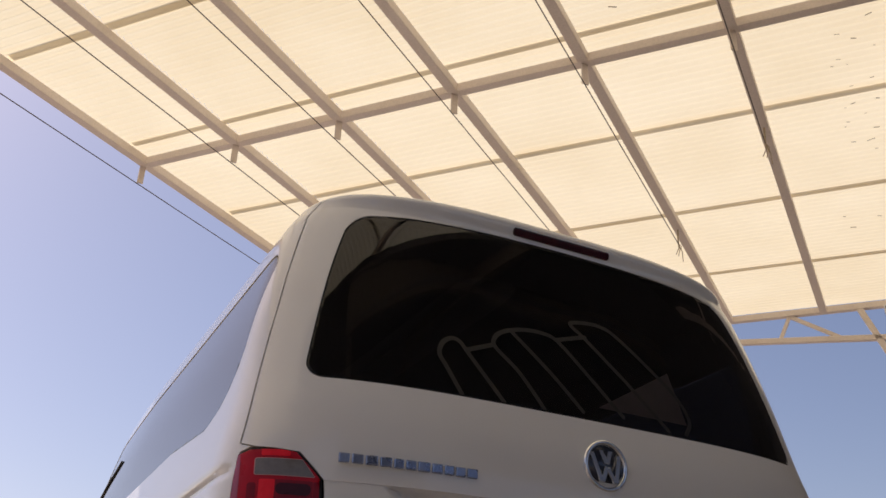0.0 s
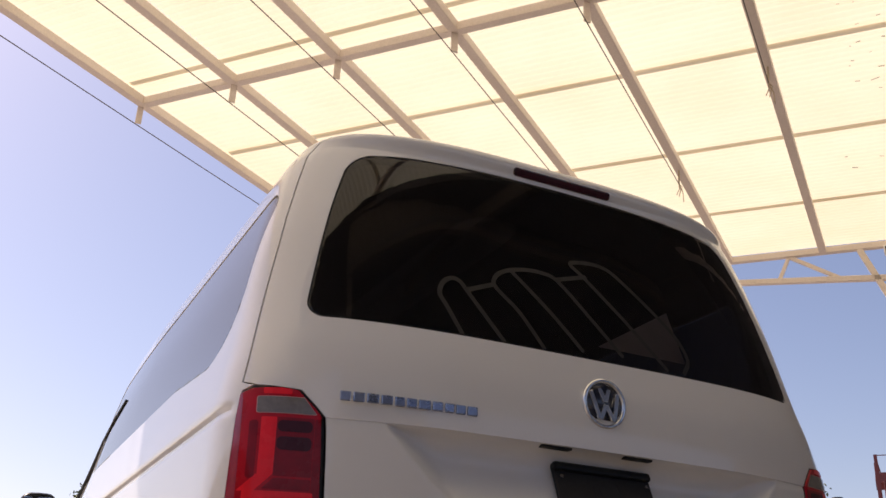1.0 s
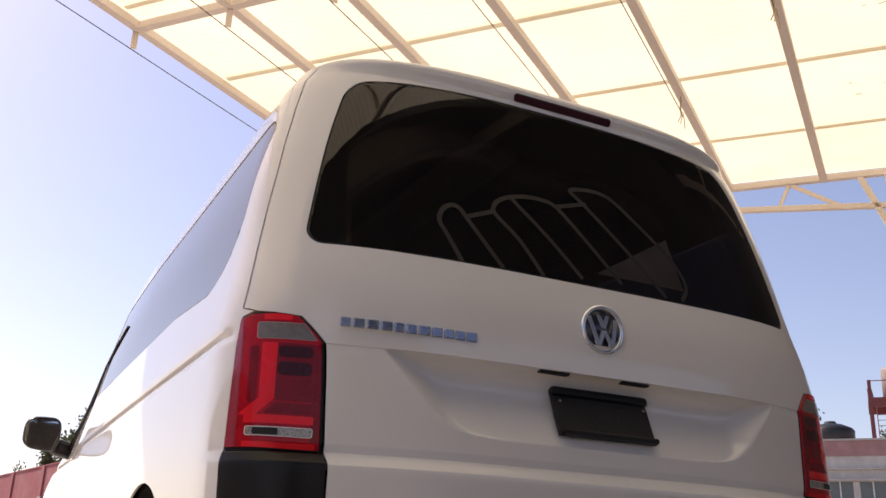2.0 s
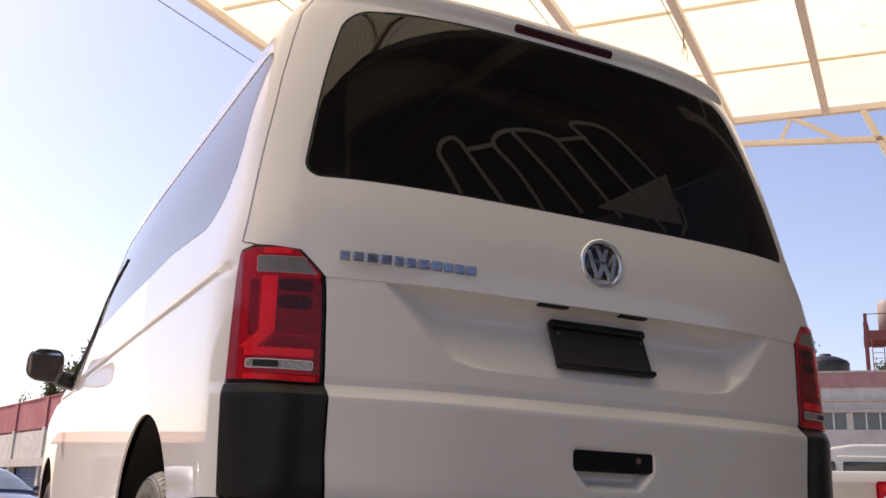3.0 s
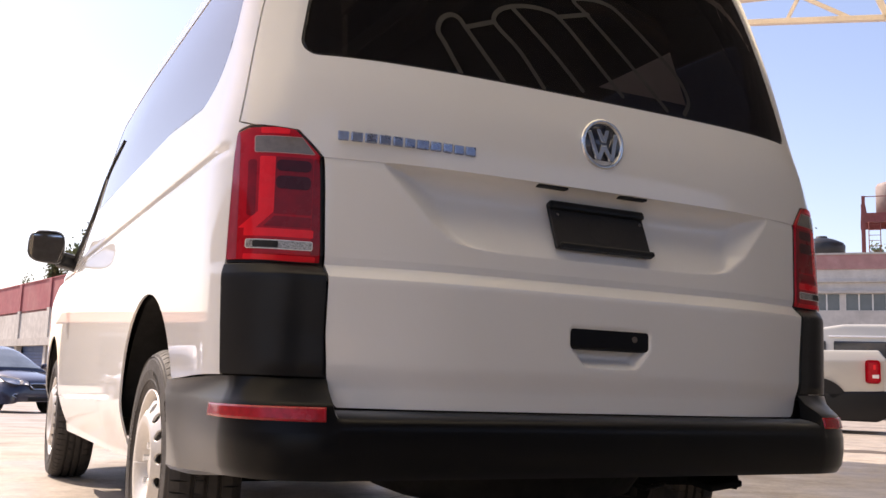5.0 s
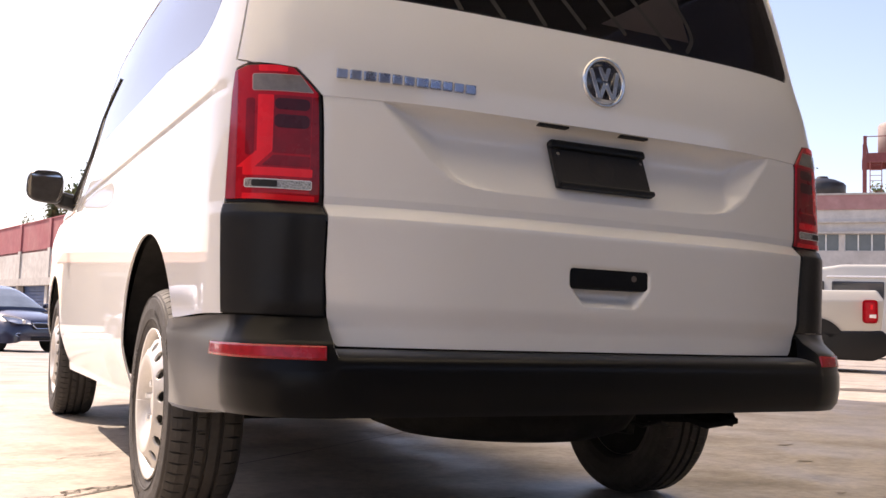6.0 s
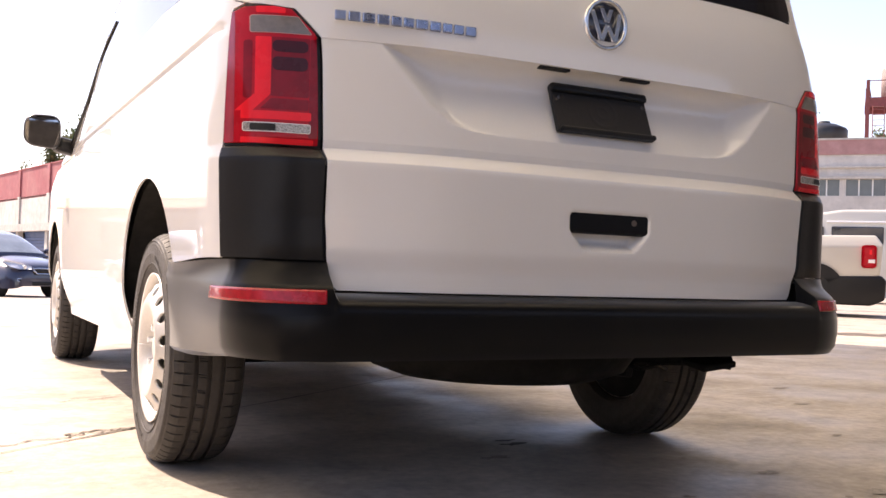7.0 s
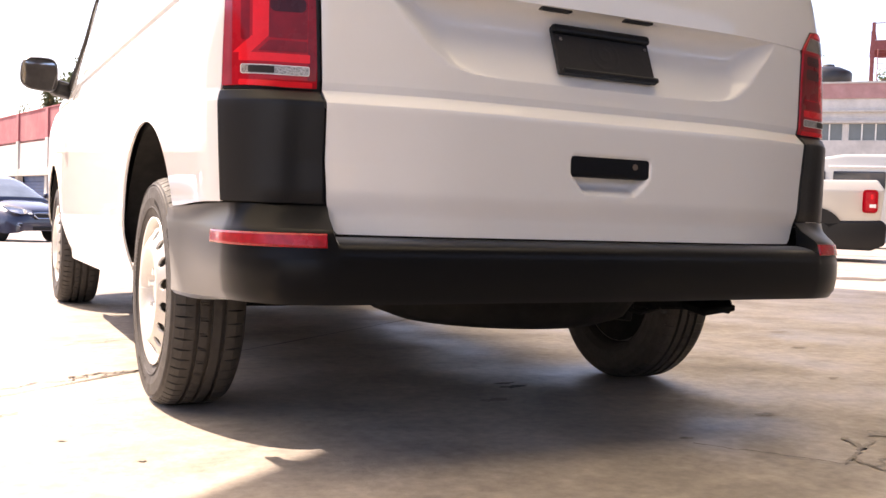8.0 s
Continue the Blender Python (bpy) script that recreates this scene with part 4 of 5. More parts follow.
def bumper_grid():
    low = [(-0.05, 0.364), (-0.03, 0.363), (-0.012, 0.3665), (0.012, 0.378), (0.026, 0.41), (0.032, 0.45), (0.032, 0.486)]
    # above the bend: step plate behind the tailgate, raised shoulder at the corner, plain flank
    plate = [(0.0315, 0.494), (0.029, 0.508), (0.021, 0.519), (0.006, 0.527), (-0.02, 0.5325), (-0.05, 0.536)]
    shoulder = [(0.030, 0.492), (0.025, 0.511), (0.015, 0.545), (0.009, 0.554), (-0.012, 0.582), (-0.036, 0.610)]
    flank = [(0.031, 0.492), (0.030, 0.511), (0.027, 0.545), (0.024, 0.554), (0.014, 0.582), (0.002, 0.610)]
    # plan: flat rear, rounded corner, side running out to the wheel arch
    t = np.linspace(0, 1, 60)
    bend = lambda a, b, c: (1 - t) ** 2 * a + 2 * t * (1 - t) * b + t * t * c
    x = np.concatenate([np.linspace(0, 0.71, 80)[:-1], bend(0.71, 0.858, 0.891), np.linspace(0.891, 0.943, 40)[1:]])
    y = np.concatenate([np.linspace(0.018, 0.03, 80)[:-1], bend(0.03, 0.045, 0.19), np.linspace(0.19, 0.64, 40)[1:]])
    tx, ty = np.gradient(x), np.gradient(y)
    ln = np.hypot(tx, ty)
    nx, ny = ty / ln, -tx / ln
    # how far the body's skin lies from this line at the bumper's top
    lo, hi = np.full(x.shape, -0.14), np.full(x.shape, 0.08)
    W0, D0, Y0 = float(eased(0.6, HALF)), float(eased(0.6, DEEP)), float(spine(0.6))
    for _ in range(30):
        mid = (lo + hi) / 2
        bx, by = np.abs(x + nx * mid), y + ny * mid
        by = by - hollow(bx, 0.6 + 0 * bx)
        inside = (bx / W0) ** NE + np.clip((Y0 + D0 - by) / D0, 0, None) ** NE < 1
        lo, hi = np.where(inside, mid, lo), np.where(inside, hi, mid)
    skin = lo
    up = step((x - 0.711) / 0.010)
    side = step((y - 0.035) / 0.11)
    far = step((y - 0.12) / 0.4)
    out = []
    for k in range(13):
        if k < 7:
            o, z = low[k]
            # on the side the face hangs plain and upright, rounded under at its foot alone
            o = o * (1 - far) + (0.014 if k > 2 else 0.014 - 0.012 * (3 - k)) * far
            zz = z + 0.03 * step(-(z - 0.40) / 0.05) * (1 - far) + 0 * x
        else:
            (po, pz), (so, sz), (fo, fz) = plate[k - 7], shoulder[k - 7], flank[k - 7]
            fo = fo * (1 - far) + fo * 0.45 * far
            o = po * (1 - up) + (so * (1 - side) + fo * side) * up
            zz = pz * (1 - up) + (sz * (1 - side) + fz * side) * up
            meet = (0, 0, 0, 0.04, 0.5, 1)[k - 7] * up
            o = o * (1 - meet) + (np.minimum(skin, 0.01) + 0.003) * meet
            zz = zz - (0.612 - bumper_top(y)) * meet * up
        out.append(np.stack([x + nx * o, y + ny * o, zz], 1))
    half = np.array(out)
    left = half[:, ::-1].copy()
    left[:, :, 0] *= -1
    half[:, :, 0] *= 1.004
    P = np.concatenate([left[:, :-1], half], 1)
    N = grid_normals(P)
    if N[5, P.shape[1] // 2, 1] > 0:
        N = -N
    return P, N


def build_bumper(van):
    P, N = bumper_grid()
    vs, fs = cut_sheet(P, N, np.where(np.hypot(P[:, :, 1] - AXLE_R, P[:, :, 2] - HUB_Z) < 0.43, 0.01, -0.01), 0, 0.02)
    b = sharp(put("bumper", mesh_of("bumper", vs, fs, BUMPER), van, "black grained plastic rear bumper"), 40)
    # reflectors let into the corners
    for s in (-1, 1):
        for_x = np.abs(P[:, :, 0])
        sel = (for_x[9] > (0.733 if s < 0 else 0.722)) & (P[9, :, 1] < 0.27) & (P[9, :, 0] * s > 0)
        cols = np.nonzero(sel)[0]
        zz = np.linspace(0.513, 0.5425, 6)
        Q = np.array([[[np.interp(z, P[6:, c, 2], P[6:, c, a]) for a in range(2)] + [z] for c in cols] for z in zz])
        M = grid_normals(Q)
        if (M[2, len(cols) // 2] @ np.array((s * 0.7, -0.7, 0))) < 0:
            M = -M
        sd = np.full(Q.shape[:2], -1.0)
        v2, f2 = cut_sheet(Q, M, sd, 0.004, 0.008)
        put("reflector", mesh_of("reflector", v2, f2, REFLECTOR), b, "red bumper reflector")


def build_underside(van):
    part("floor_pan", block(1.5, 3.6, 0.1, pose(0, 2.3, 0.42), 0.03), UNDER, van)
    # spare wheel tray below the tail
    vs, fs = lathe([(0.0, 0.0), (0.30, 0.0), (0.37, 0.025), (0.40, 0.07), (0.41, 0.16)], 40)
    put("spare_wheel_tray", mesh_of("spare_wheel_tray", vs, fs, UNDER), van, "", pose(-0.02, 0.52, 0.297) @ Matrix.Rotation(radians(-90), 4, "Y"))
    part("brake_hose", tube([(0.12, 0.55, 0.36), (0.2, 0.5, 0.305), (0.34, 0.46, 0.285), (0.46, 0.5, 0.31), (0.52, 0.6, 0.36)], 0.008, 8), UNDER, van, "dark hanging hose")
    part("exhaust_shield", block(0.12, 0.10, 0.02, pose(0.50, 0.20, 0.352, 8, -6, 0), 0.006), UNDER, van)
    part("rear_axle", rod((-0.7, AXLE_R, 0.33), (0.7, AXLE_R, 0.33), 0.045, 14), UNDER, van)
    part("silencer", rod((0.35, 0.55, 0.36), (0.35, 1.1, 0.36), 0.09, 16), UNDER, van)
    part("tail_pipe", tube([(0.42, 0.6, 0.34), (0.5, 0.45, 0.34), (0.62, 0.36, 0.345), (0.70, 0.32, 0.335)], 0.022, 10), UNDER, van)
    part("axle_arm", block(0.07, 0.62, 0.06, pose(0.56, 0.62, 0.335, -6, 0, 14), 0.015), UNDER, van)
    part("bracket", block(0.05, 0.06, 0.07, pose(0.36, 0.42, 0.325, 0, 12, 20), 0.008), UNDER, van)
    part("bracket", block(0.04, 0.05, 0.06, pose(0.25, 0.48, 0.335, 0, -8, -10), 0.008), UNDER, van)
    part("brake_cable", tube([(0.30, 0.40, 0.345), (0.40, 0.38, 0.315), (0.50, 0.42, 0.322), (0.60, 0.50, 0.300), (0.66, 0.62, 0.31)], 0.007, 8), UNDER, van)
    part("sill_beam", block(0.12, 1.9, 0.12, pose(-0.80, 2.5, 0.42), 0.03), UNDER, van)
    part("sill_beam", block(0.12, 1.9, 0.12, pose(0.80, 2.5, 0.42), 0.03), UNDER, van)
    for s in (-1, 1):
        for y, r in ((AXLE_R + 0.025, 0.497), (AXLE_F, 0.45)):
            vs, fs = [], []
            n = 28
            for i in range(n + 1):
                a = math.radians(13 + 160 * i / n)
                for x, rr in ((0.925, r), (0.9, r + 0.004), (0.6, r), (0.55, r - 0.03), (0.55, 0.05)):
                    vs.append((s * x, y + rr * math.cos(a), HUB_Z + rr * math.sin(a)))
            fs = [(i * 5 + k, i * 5 + k + 1, i * 5 + k + 6, i * 5 + k + 5) for i in range(n) for k in range(4)]
            put("wheel_arch_liner", mesh_of("wheel_arch_liner", vs, fs, ARCH), van)


WHEEL_MESH = {}


def build_wheel(van, s, y):
    if not WHEEL_MESH:
        R = TYRE_R
        prof = [(0.215, -0.088), (0.24, -0.100), (0.275, -0.106), (0.305, -0.103), (0.322, -0.094), (R - 0.006, -0.082), (R - 0.001, -0.07)]
        groove = []
        for c in (-0.036, 0.0, 0.036):
            groove += [(R, c - 0.0062), (R - 0.013, c - 0.0055), (R - 0.013, c + 0.0055), (R, c + 0.0062)]
        prof = prof + groove + [(r, -x) for r, x in prof[::-1]]
        prof += [(0.205, 0.06), (0.205, -0.06)]
        n = 720

        def tread(i, k):
            r, x = prof[i]
            if r > R - 0.016 and (-0.09 < x < -0.045 and k % 11 == 0 or 0.045 < x < 0.09 and k % 13 == 5):
                return -0.007
            if r == R and (-0.032 < x < -0.029 and k % 15 == 0 or -0.007 < x < -0.004 and k % 15 == 3):
                return -0.006
            return 0.0
        WHEEL_MESH["tyre"] = mesh_of("tyre", *lathe(prof, n, True, tread), TYRE, smooth=False)
        # plain raised bars where the lettering stands on the outer wall
        rnd = random.Random(4)
        bm = bmesh.new()
        for first, count, r in ((0.2, 9, 0.270), (1.55, 12, 0.262), (3.3, 9, 0.270), (4.7, 12, 0.262), (0.9, 4, 0.298), (4.0, 4, 0.298)):
            for k in range(count):
                a = first + 0.055 * k
                m = Matrix.Rotation(a, 4, "X") @ pose(lin(r, [(0.24, -0.100), (0.275, -0.106), (0.305, -0.103)]), 0, r)
                block(0.003, 0.0095 * rnd.uniform(0.6, 1.0), 0.013, m, 0, bm)
        me = bpy.data.meshes.new("sidewall_mark")
        bm.to_mesh(me)
        bm.free()
        me.materials.append(TYRE)
        WHEEL_MESH["mark"] = me
        WHEEL_MESH["rib"] = mesh_of("sidewall_rib", *lathe([(0.2445, -0.1010), (0.2465, -0.1045), (0.249, -0.1020)], 90), TYRE)
        WHEEL_MESH["rib2"] = mesh_of("sidewall_rib", *lathe([(0.311, -0.1000), (0.3135, -0.1030), (0.316, -0.0970)], 90), TYRE)
        # rim: barrel, dished disc with a ring of round holes
        barrel = [(0.200, 0.06), (0.200, -0.085), (0.214, -0.096), (0.219, -0.098), (0.216, -0.088), (0.205, -0.080)]
        WHEEL_MESH["barrel"] = mesh_of("rim", *lathe(barrel, 64), RIM)
        rr = np.concatenate([np.linspace(0.0, 0.13, 14), np.linspace(0.134, 0.205, 26)])
        aa = np.linspace(0, 2 * np.pi, 289)
        r2, a2 = np.meshgrid(rr, aa, indexing="ij")
        xx = lin(r2, [(0, -0.085), (0.03, -0.088), (0.034, -0.072), (0.072, -0.070), (0.095, -0.095), (0.125, -0.112), (0.142, -0.112), (0.185, -0.085), (0.198, -0.060), (0.206, -0.055)])
        P = np.stack([xx, r2 * np.cos(a2), r2 * np.sin(a2)], 2)
        N = grid_normals(P)
        if N[30, 5, 0] > 0:
            N = -N
        ph = (a2 * 16 / (2 * np.pi)) % 1 - 0.5
        hole = np.hypot(ph * 2 * np.pi / 16 * 0.167, r2 - 0.167) - 0.0150
        WHEEL_MESH["disc"] = mesh_of("disc", *cut_sheet(P, N, NOT * hole, 0, 0.008), RIM)
        me = bpy.data.meshes.new("bolt")
        bm = rod((-0.03, 0, 0), (0, 0, 0), 0.0105, 6)
        bm.to_mesh(me)
        bm.free()
        me.materials.append(CHROME)
        WHEEL_MESH["bolt"] = me
        WHEEL_MESH["drum"] = mesh_of("brake_drum", *lathe([(0.0, -0.005), (0.14, -0.005), (0.15, 0.01), (0.15, 0.045), (0.199, 0.05), (0.199, 0.058), (0.0, 0.062)], 32), ARCH)
    m = pose(s * 0.822, y, HUB_Z, 17 * (y + s)) if s < 0 else pose(s * 0.85, y, HUB_Z, 40, 0, 180)
    wh = put("wheel", WHEEL_MESH["barrel"], van, "pale silver steel wheel with round holes", m)
    for nm, lab in (("tyre", "worn black tyre"), ("disc", "pale pressed steel disc"), ("drum", "")):
        ob = put({"tyre": "tyre", "disc": "wheel_disc", "drum": "brake_drum"}[nm], WHEEL_MESH[nm], wh, lab)
        if nm == "tyre":
            for k in ("mark", "rib", "rib2"):
                o2 = put("sidewall_mark" if k == "mark" else "sidewall_rib", WHEEL_MESH[k], ob)
                if k == "mark":
                    tagged(o2, kind="stuff")
    for k in range(5):
        a = 2 * math.pi * k / 5 + 0.3
        ob = put("wheel_bolt", WHEEL_MESH["bolt"], wh)
        ob.location = (-0.068, 0.056 * math.cos(a), 0.056 * math.sin(a))


def build_mirror(van, s):
    base = Vector((s * 1.065, 3.52, 1.238))
    n = 28
    vs, fs = [], []
    rings = ((0.0, 0.93), (0.012, 1.0), (0.05, 0.99), (0.09, 0.86), (0.12, 0.6), (0.132, 0.0))
    for dy, k in rings:
        for i in range(n):
            a = 2 * math.pi * i / n
            cx, cz = math.cos(a), math.sin(a)
            ex = 0.092 * math.copysign(abs(cx) ** 0.55, cx) * k
            out = max(0.0, 0.5 + 0.5 * cx * s)
            ez = 0.097 * math.copysign(abs(cz) ** 0.6, cz) * k * (1 - (0.34 if cz < 0 else 0.10) * out)
            vs.append((base.x + ex, base.y + dy, base.z + ez))
    for r in range(len(rings) - 1):
        for i in range(n):
            fs.append((r * n + i, r * n + (i + 1) % n, (r + 1) * n + (i + 1) % n, (r + 1) * n + i))
    mi = put("door_mirror", mesh_of("door_mirror", vs, fs, PLASTIC), van, "black door mirror")
    g = [(base.x + (x - base.x) * 0.99, base.y + 0.008 + 0.09 * (z - base.z), base.z + (z - base.z) * 0.99) for x, _, z in vs[:n]]
    put("mirror_glass", mesh_of("mirror_glass", g, [tuple(range(n))], MIRROR, False), mi, "mirror glass")
    part("mirror_arm", bar((s * 1.0, 3.60, 1.19), (s * 0.87, 3.64, 1.165), 0.09, 0.085, 0.025), PLASTIC, mi)


MIRROR = material("mirror_silver", (0.75, 0.76, 0.76), 0.02, 1.0)
build_van()


# ---- the yard's surroundings ----
ROOF_METAL = material("dark_sheet_metal", (0.145, 0.14, 0.145), 0.6, grain=(12, 0.3), stain=(0.6, 0.4, (0.06, 0.05, 0.045)))
FASCIA = material("brown_painted_fascia", (0.2, 0.17, 0.145), 0.7, grain=(8, 0.2))
HALL_WALL = material("grey_block_wall", (0.18, 0.175, 0.18), 0.9, grain=(8, 0.3), stain=(0.5, 0.5, (0.12, 0.115, 0.115)))
RED_PAINT = material("weathered_red_wall_paint", (0.34, 0.10, 0.11), 0.85, grain=(3, 0.15), stain=(0.35, 0.7, (0.42, 0.19, 0.18)), bump=(6, 0.01))
PALE_WALL = material("weathered_white_block_wall", (0.55, 0.52, 0.48), 0.9, grain=(2.5, 0.18), stain=(0.4, 0.6, (0.36, 0.33, 0.3)), bump=(5, 0.01))
TAN_WALL = material("tan_render", (0.33, 0.25, 0.17), 0.9, grain=(4, 0.15), stain=(0.5, 0.4, (0.25, 0.19, 0.135)))
TILE = material("orange_clay_tiles", (0.46, 0.23, 0.13), 0.8, grain=(9, 0.25), stain=(0.8, 0.4, (0.3, 0.16, 0.1)))
LEDGE = material("grey_concrete_ledge", (0.5, 0.47, 0.43), 0.9, grain=(4, 0.2), stain=(0.9, 0.5, (0.34, 0.31, 0.28)))
BLUE_DOOR = material("blue_roller_door", (0.03, 0.075, 0.2), 0.6, grain=(6, 0.1))
# near-black colour that stands in for the shade inside rooms, doorways and arches
OPENING_SHADE = material("painted_opening_shade", (0.03, 0.03, 0.032), 0.9, grain=(3, 0.2))
PANE = material("dusty_window_glass", (0.09, 0.10, 0.11), 0.12, grain=(1.5, 0.25), coat=0.6)
FRAME_WHITE = material("white_window_frame", (0.7, 0.69, 0.66), 0.5, grain=(8, 0.08))
TANK_BLACK = material("black_water_tank_plastic", (0.018, 0.018, 0.02), 0.45, grain=(6, 0.2))
TANK_GREY = material("faded_water_tank_plastic", (0.28, 0.22, 0.2), 0.6, grain=(5, 0.15))
RED_STEEL = material("red_oxide_steel", (0.2, 0.045, 0.045), 0.6, grain=(9, 0.2), stain=(3, 0.4, (0.2, 0.06, 0.04)))
BARK = material("tree_bark", (0.12, 0.09, 0.07), 0.9, grain=(20, 0.3), bump=(30, 0.01))
LEAF = material("tree_leaves", (0.115, 0.15, 0.055), 0.6, grain=(2.0, 0.45), spread=0.15)
OLD_WHITE = material("off_white_vehicle_paint", (0.54, 0.52, 0.455), 0.35, grain=(300, 0.02), stain=(1.0, 0.15, (0.40, 0.375, 0.315)), coat=0.5)
FADED_RED = material("faded_pinkish_red_paint", (0.38, 0.20, 0.19), 0.85, grain=(3, 0.15), stain=(0.4, 0.6, (0.46, 0.32, 0.30)))
NAVY = material("dark_blue_car_paint", (0.009, 0.010, 0.034), 0.3, grain=(500, 0.05), coat=1.0)
PALE_BLUE = material("pale_silver_car_paint", (0.42, 0.47, 0.56), 0.3, 0.3, grain=(500, 0.05), coat=1.0)
HEADLAMP = material("headlamp_glass", (0.6, 0.62, 0.66), 0.1, 0.3, grain=(30, 0.3), coat=1.0)
CAR_GLASS = material("dark_car_glass", (0.03, 0.035, 0.04), 0.05, coat=1.0)
SCREEN_GLASS = material("pale_windscreen_glass", (0.16, 0.19, 0.2), 0.05, grain=(2, 0.3), coat=1.0)
CAR_TYRE = material("car_tyre", (0.025, 0.024, 0.023), 0.85, grain=(40, 0.2))


def build_unseen_hall():
    # added out of view: blocks light and darkens what glass, lamps and paint mirror
    h = thing("unseen_hall", "unseen dark sheet metal hall added to shape the van's light and reflections", "hall", (8, -14, 0), kind="structure")
    top = 4.42

    def slab_of(a, wide, deep_, z0):
        """Ribbed roof from a corner, along two directions."""
        vs, n = [], int(wide.length / 0.25)
        fs = []
        for i in range(n + 1):
            for z in (0.0, 0.12):
                for d in (0, 1):
                    p = a + wide * (i / n) + deep_ * d
                    vs.append((p.x, p.y, z0 + z + 0.03 * (i % 2)))
        for i in range(n):
            p, q = i * 4, i * 4 + 4
            fs += [(p, p + 1, q + 1, q), (p + 2, q + 2, q + 3, p + 3)]
        return mesh_of("hall_roof", vs, fs, ROOF_METAL, False)
    flat = lambda u, v: Vector((*on_canopy(u, v).xy, 0))
    put("hall_roof", slab_of(Vector((-3.4, -1.67, 0)), Vector((15, 0, 0)), Vector((0, -4.6, 0)), top), h)
    put("hall_roof", slab_of(flat(-3.93, 6.75), ALONG * 14.0, ACROSS * 3.4, top + 0.17), h)
    # added eave wedge at a slight angle to the roof, darkening the window's reflection
    bm = bmesh.new()
    f = bm.faces.new([bm.verts.new((x, y, top + 0.02)) for x, y in ((-0.4, -1.669), (0.35, -1.60), (0.8, -1.52), (1.25, -1.45), (4.5, -1.1), (11.0, -1.1), (11.0, -1.669))])
    ex = bmesh.ops.extrude_face_region(bm, geom=[f])["geom"]
    bmesh.ops.translate(bm, verts=[v for v in ex if isinstance(v, bmesh.types.BMVert)], vec=(0, 0, 0.08))
    bmesh.ops.recalc_face_normals(bm, faces=bm.faces[:])
    part("eave", bm, ROOF_METAL, h)
    # added valance board, its foot rising to one side to shape the mirrored arc
    foot = ((-0.95, 3.86), (-0.73, 3.93), (0.05, 4.17), (0.5, 4.31), (0.9, 4.39), (3.0, 4.40))
    fx = np.linspace(-0.95, 3.0, 60)
    foot = tuple((float(x), float(np.mean([np.interp(x + d, *zip(*foot)) for d in np.linspace(-0.3, 0.3, 13)]))) for x in fx)
    bm = bmesh.new()
    f = bm.faces.new([bm.verts.new((x, -1.69, z)) for x, z in foot + ((3.0, top + 0.09), (-0.95, top + 0.09))])
    ex = bmesh.ops.extrude_face_region(bm, geom=[f])["geom"]
    bmesh.ops.translate(bm, verts=[v for v in ex if isinstance(v, bmesh.types.BMVert)], vec=(0, -0.03, 0))
    bmesh.ops.recalc_face_normals(bm, faces=bm.faces[:])
    part("fascia", bm, FASCIA, h, "unseen brown board cut to give the arc mirrored in the rear window")
    for drop, mat, thick in ((0.02, ROOF_METAL, 0.045), (0.075, FASCIA, 0.06)):
        part("valance_rail", tube([(x, -1.70, z - drop) for x, z in foot], thick / 2, 6), mat, h)
    a, b = flat(-3.9, 6.77), flat(10, 6.77)
    part("fascia", bar((a.x, a.y, top + 0.06), (b.x, b.y, top + 0.06), 0.03, 0.3), FASCIA, h)
    # unseen walls and post, added to cut light and fill reflections
    a, b = flat(-1.5, 8.4), flat(28, 8.4)
    part("hall_wall", bar((a.x, a.y, 1.7), (b.x, b.y, 1.7), 0.2, 3.4), HALL_WALL, h, "unseen stained grey wall added to block light from the right")
    part("hall_post", block(0.12, 0.12, 4.3, pose(-0.88, -1.80, 2.15), 0.01), FASCIA, h, "unseen brown post added for the rear window to mirror")
    part("hall_wall", block(11.2, 0.2, 2.8, pose(6.4, -6.3, 1.4)), HALL_WALL, h)
    part("hall_wall", block(2.6, 0.2, 4.4, pose(-0.5, -6.3, 2.2)), HALL_WALL, h)
    for y in (-3.2, -4.7):
        part("roof_beam", bar((-3.3, y, top - 0.1), (6.5, y, top - 0.1), 0.10, 0.16, 0.01), ROOF_METAL, h)


def build_unseen_walls():
    # never in view: added to hold back low sky light from the van's flank
    w = thing("unseen_walls", "unseen tan walls added to cut sky light and tint the flank's reflection", "wall", (-10, 6, 0), kind="structure")
    part("wall", block(0.25, 30, 4.6, pose(-14, 5, 2.3)), TAN_WALL, w)
    part("coping", block(0.35, 30, 0.1, pose(-14, 5, 4.65)), LEDGE, w)
    part("wall", block(50, 0.25, 2.5, pose(6, -26, 1.25)), TAN_WALL, w)
    part("coping", block(50, 0.35, 0.1, pose(6, -26, 2.55)), LEDGE, w)


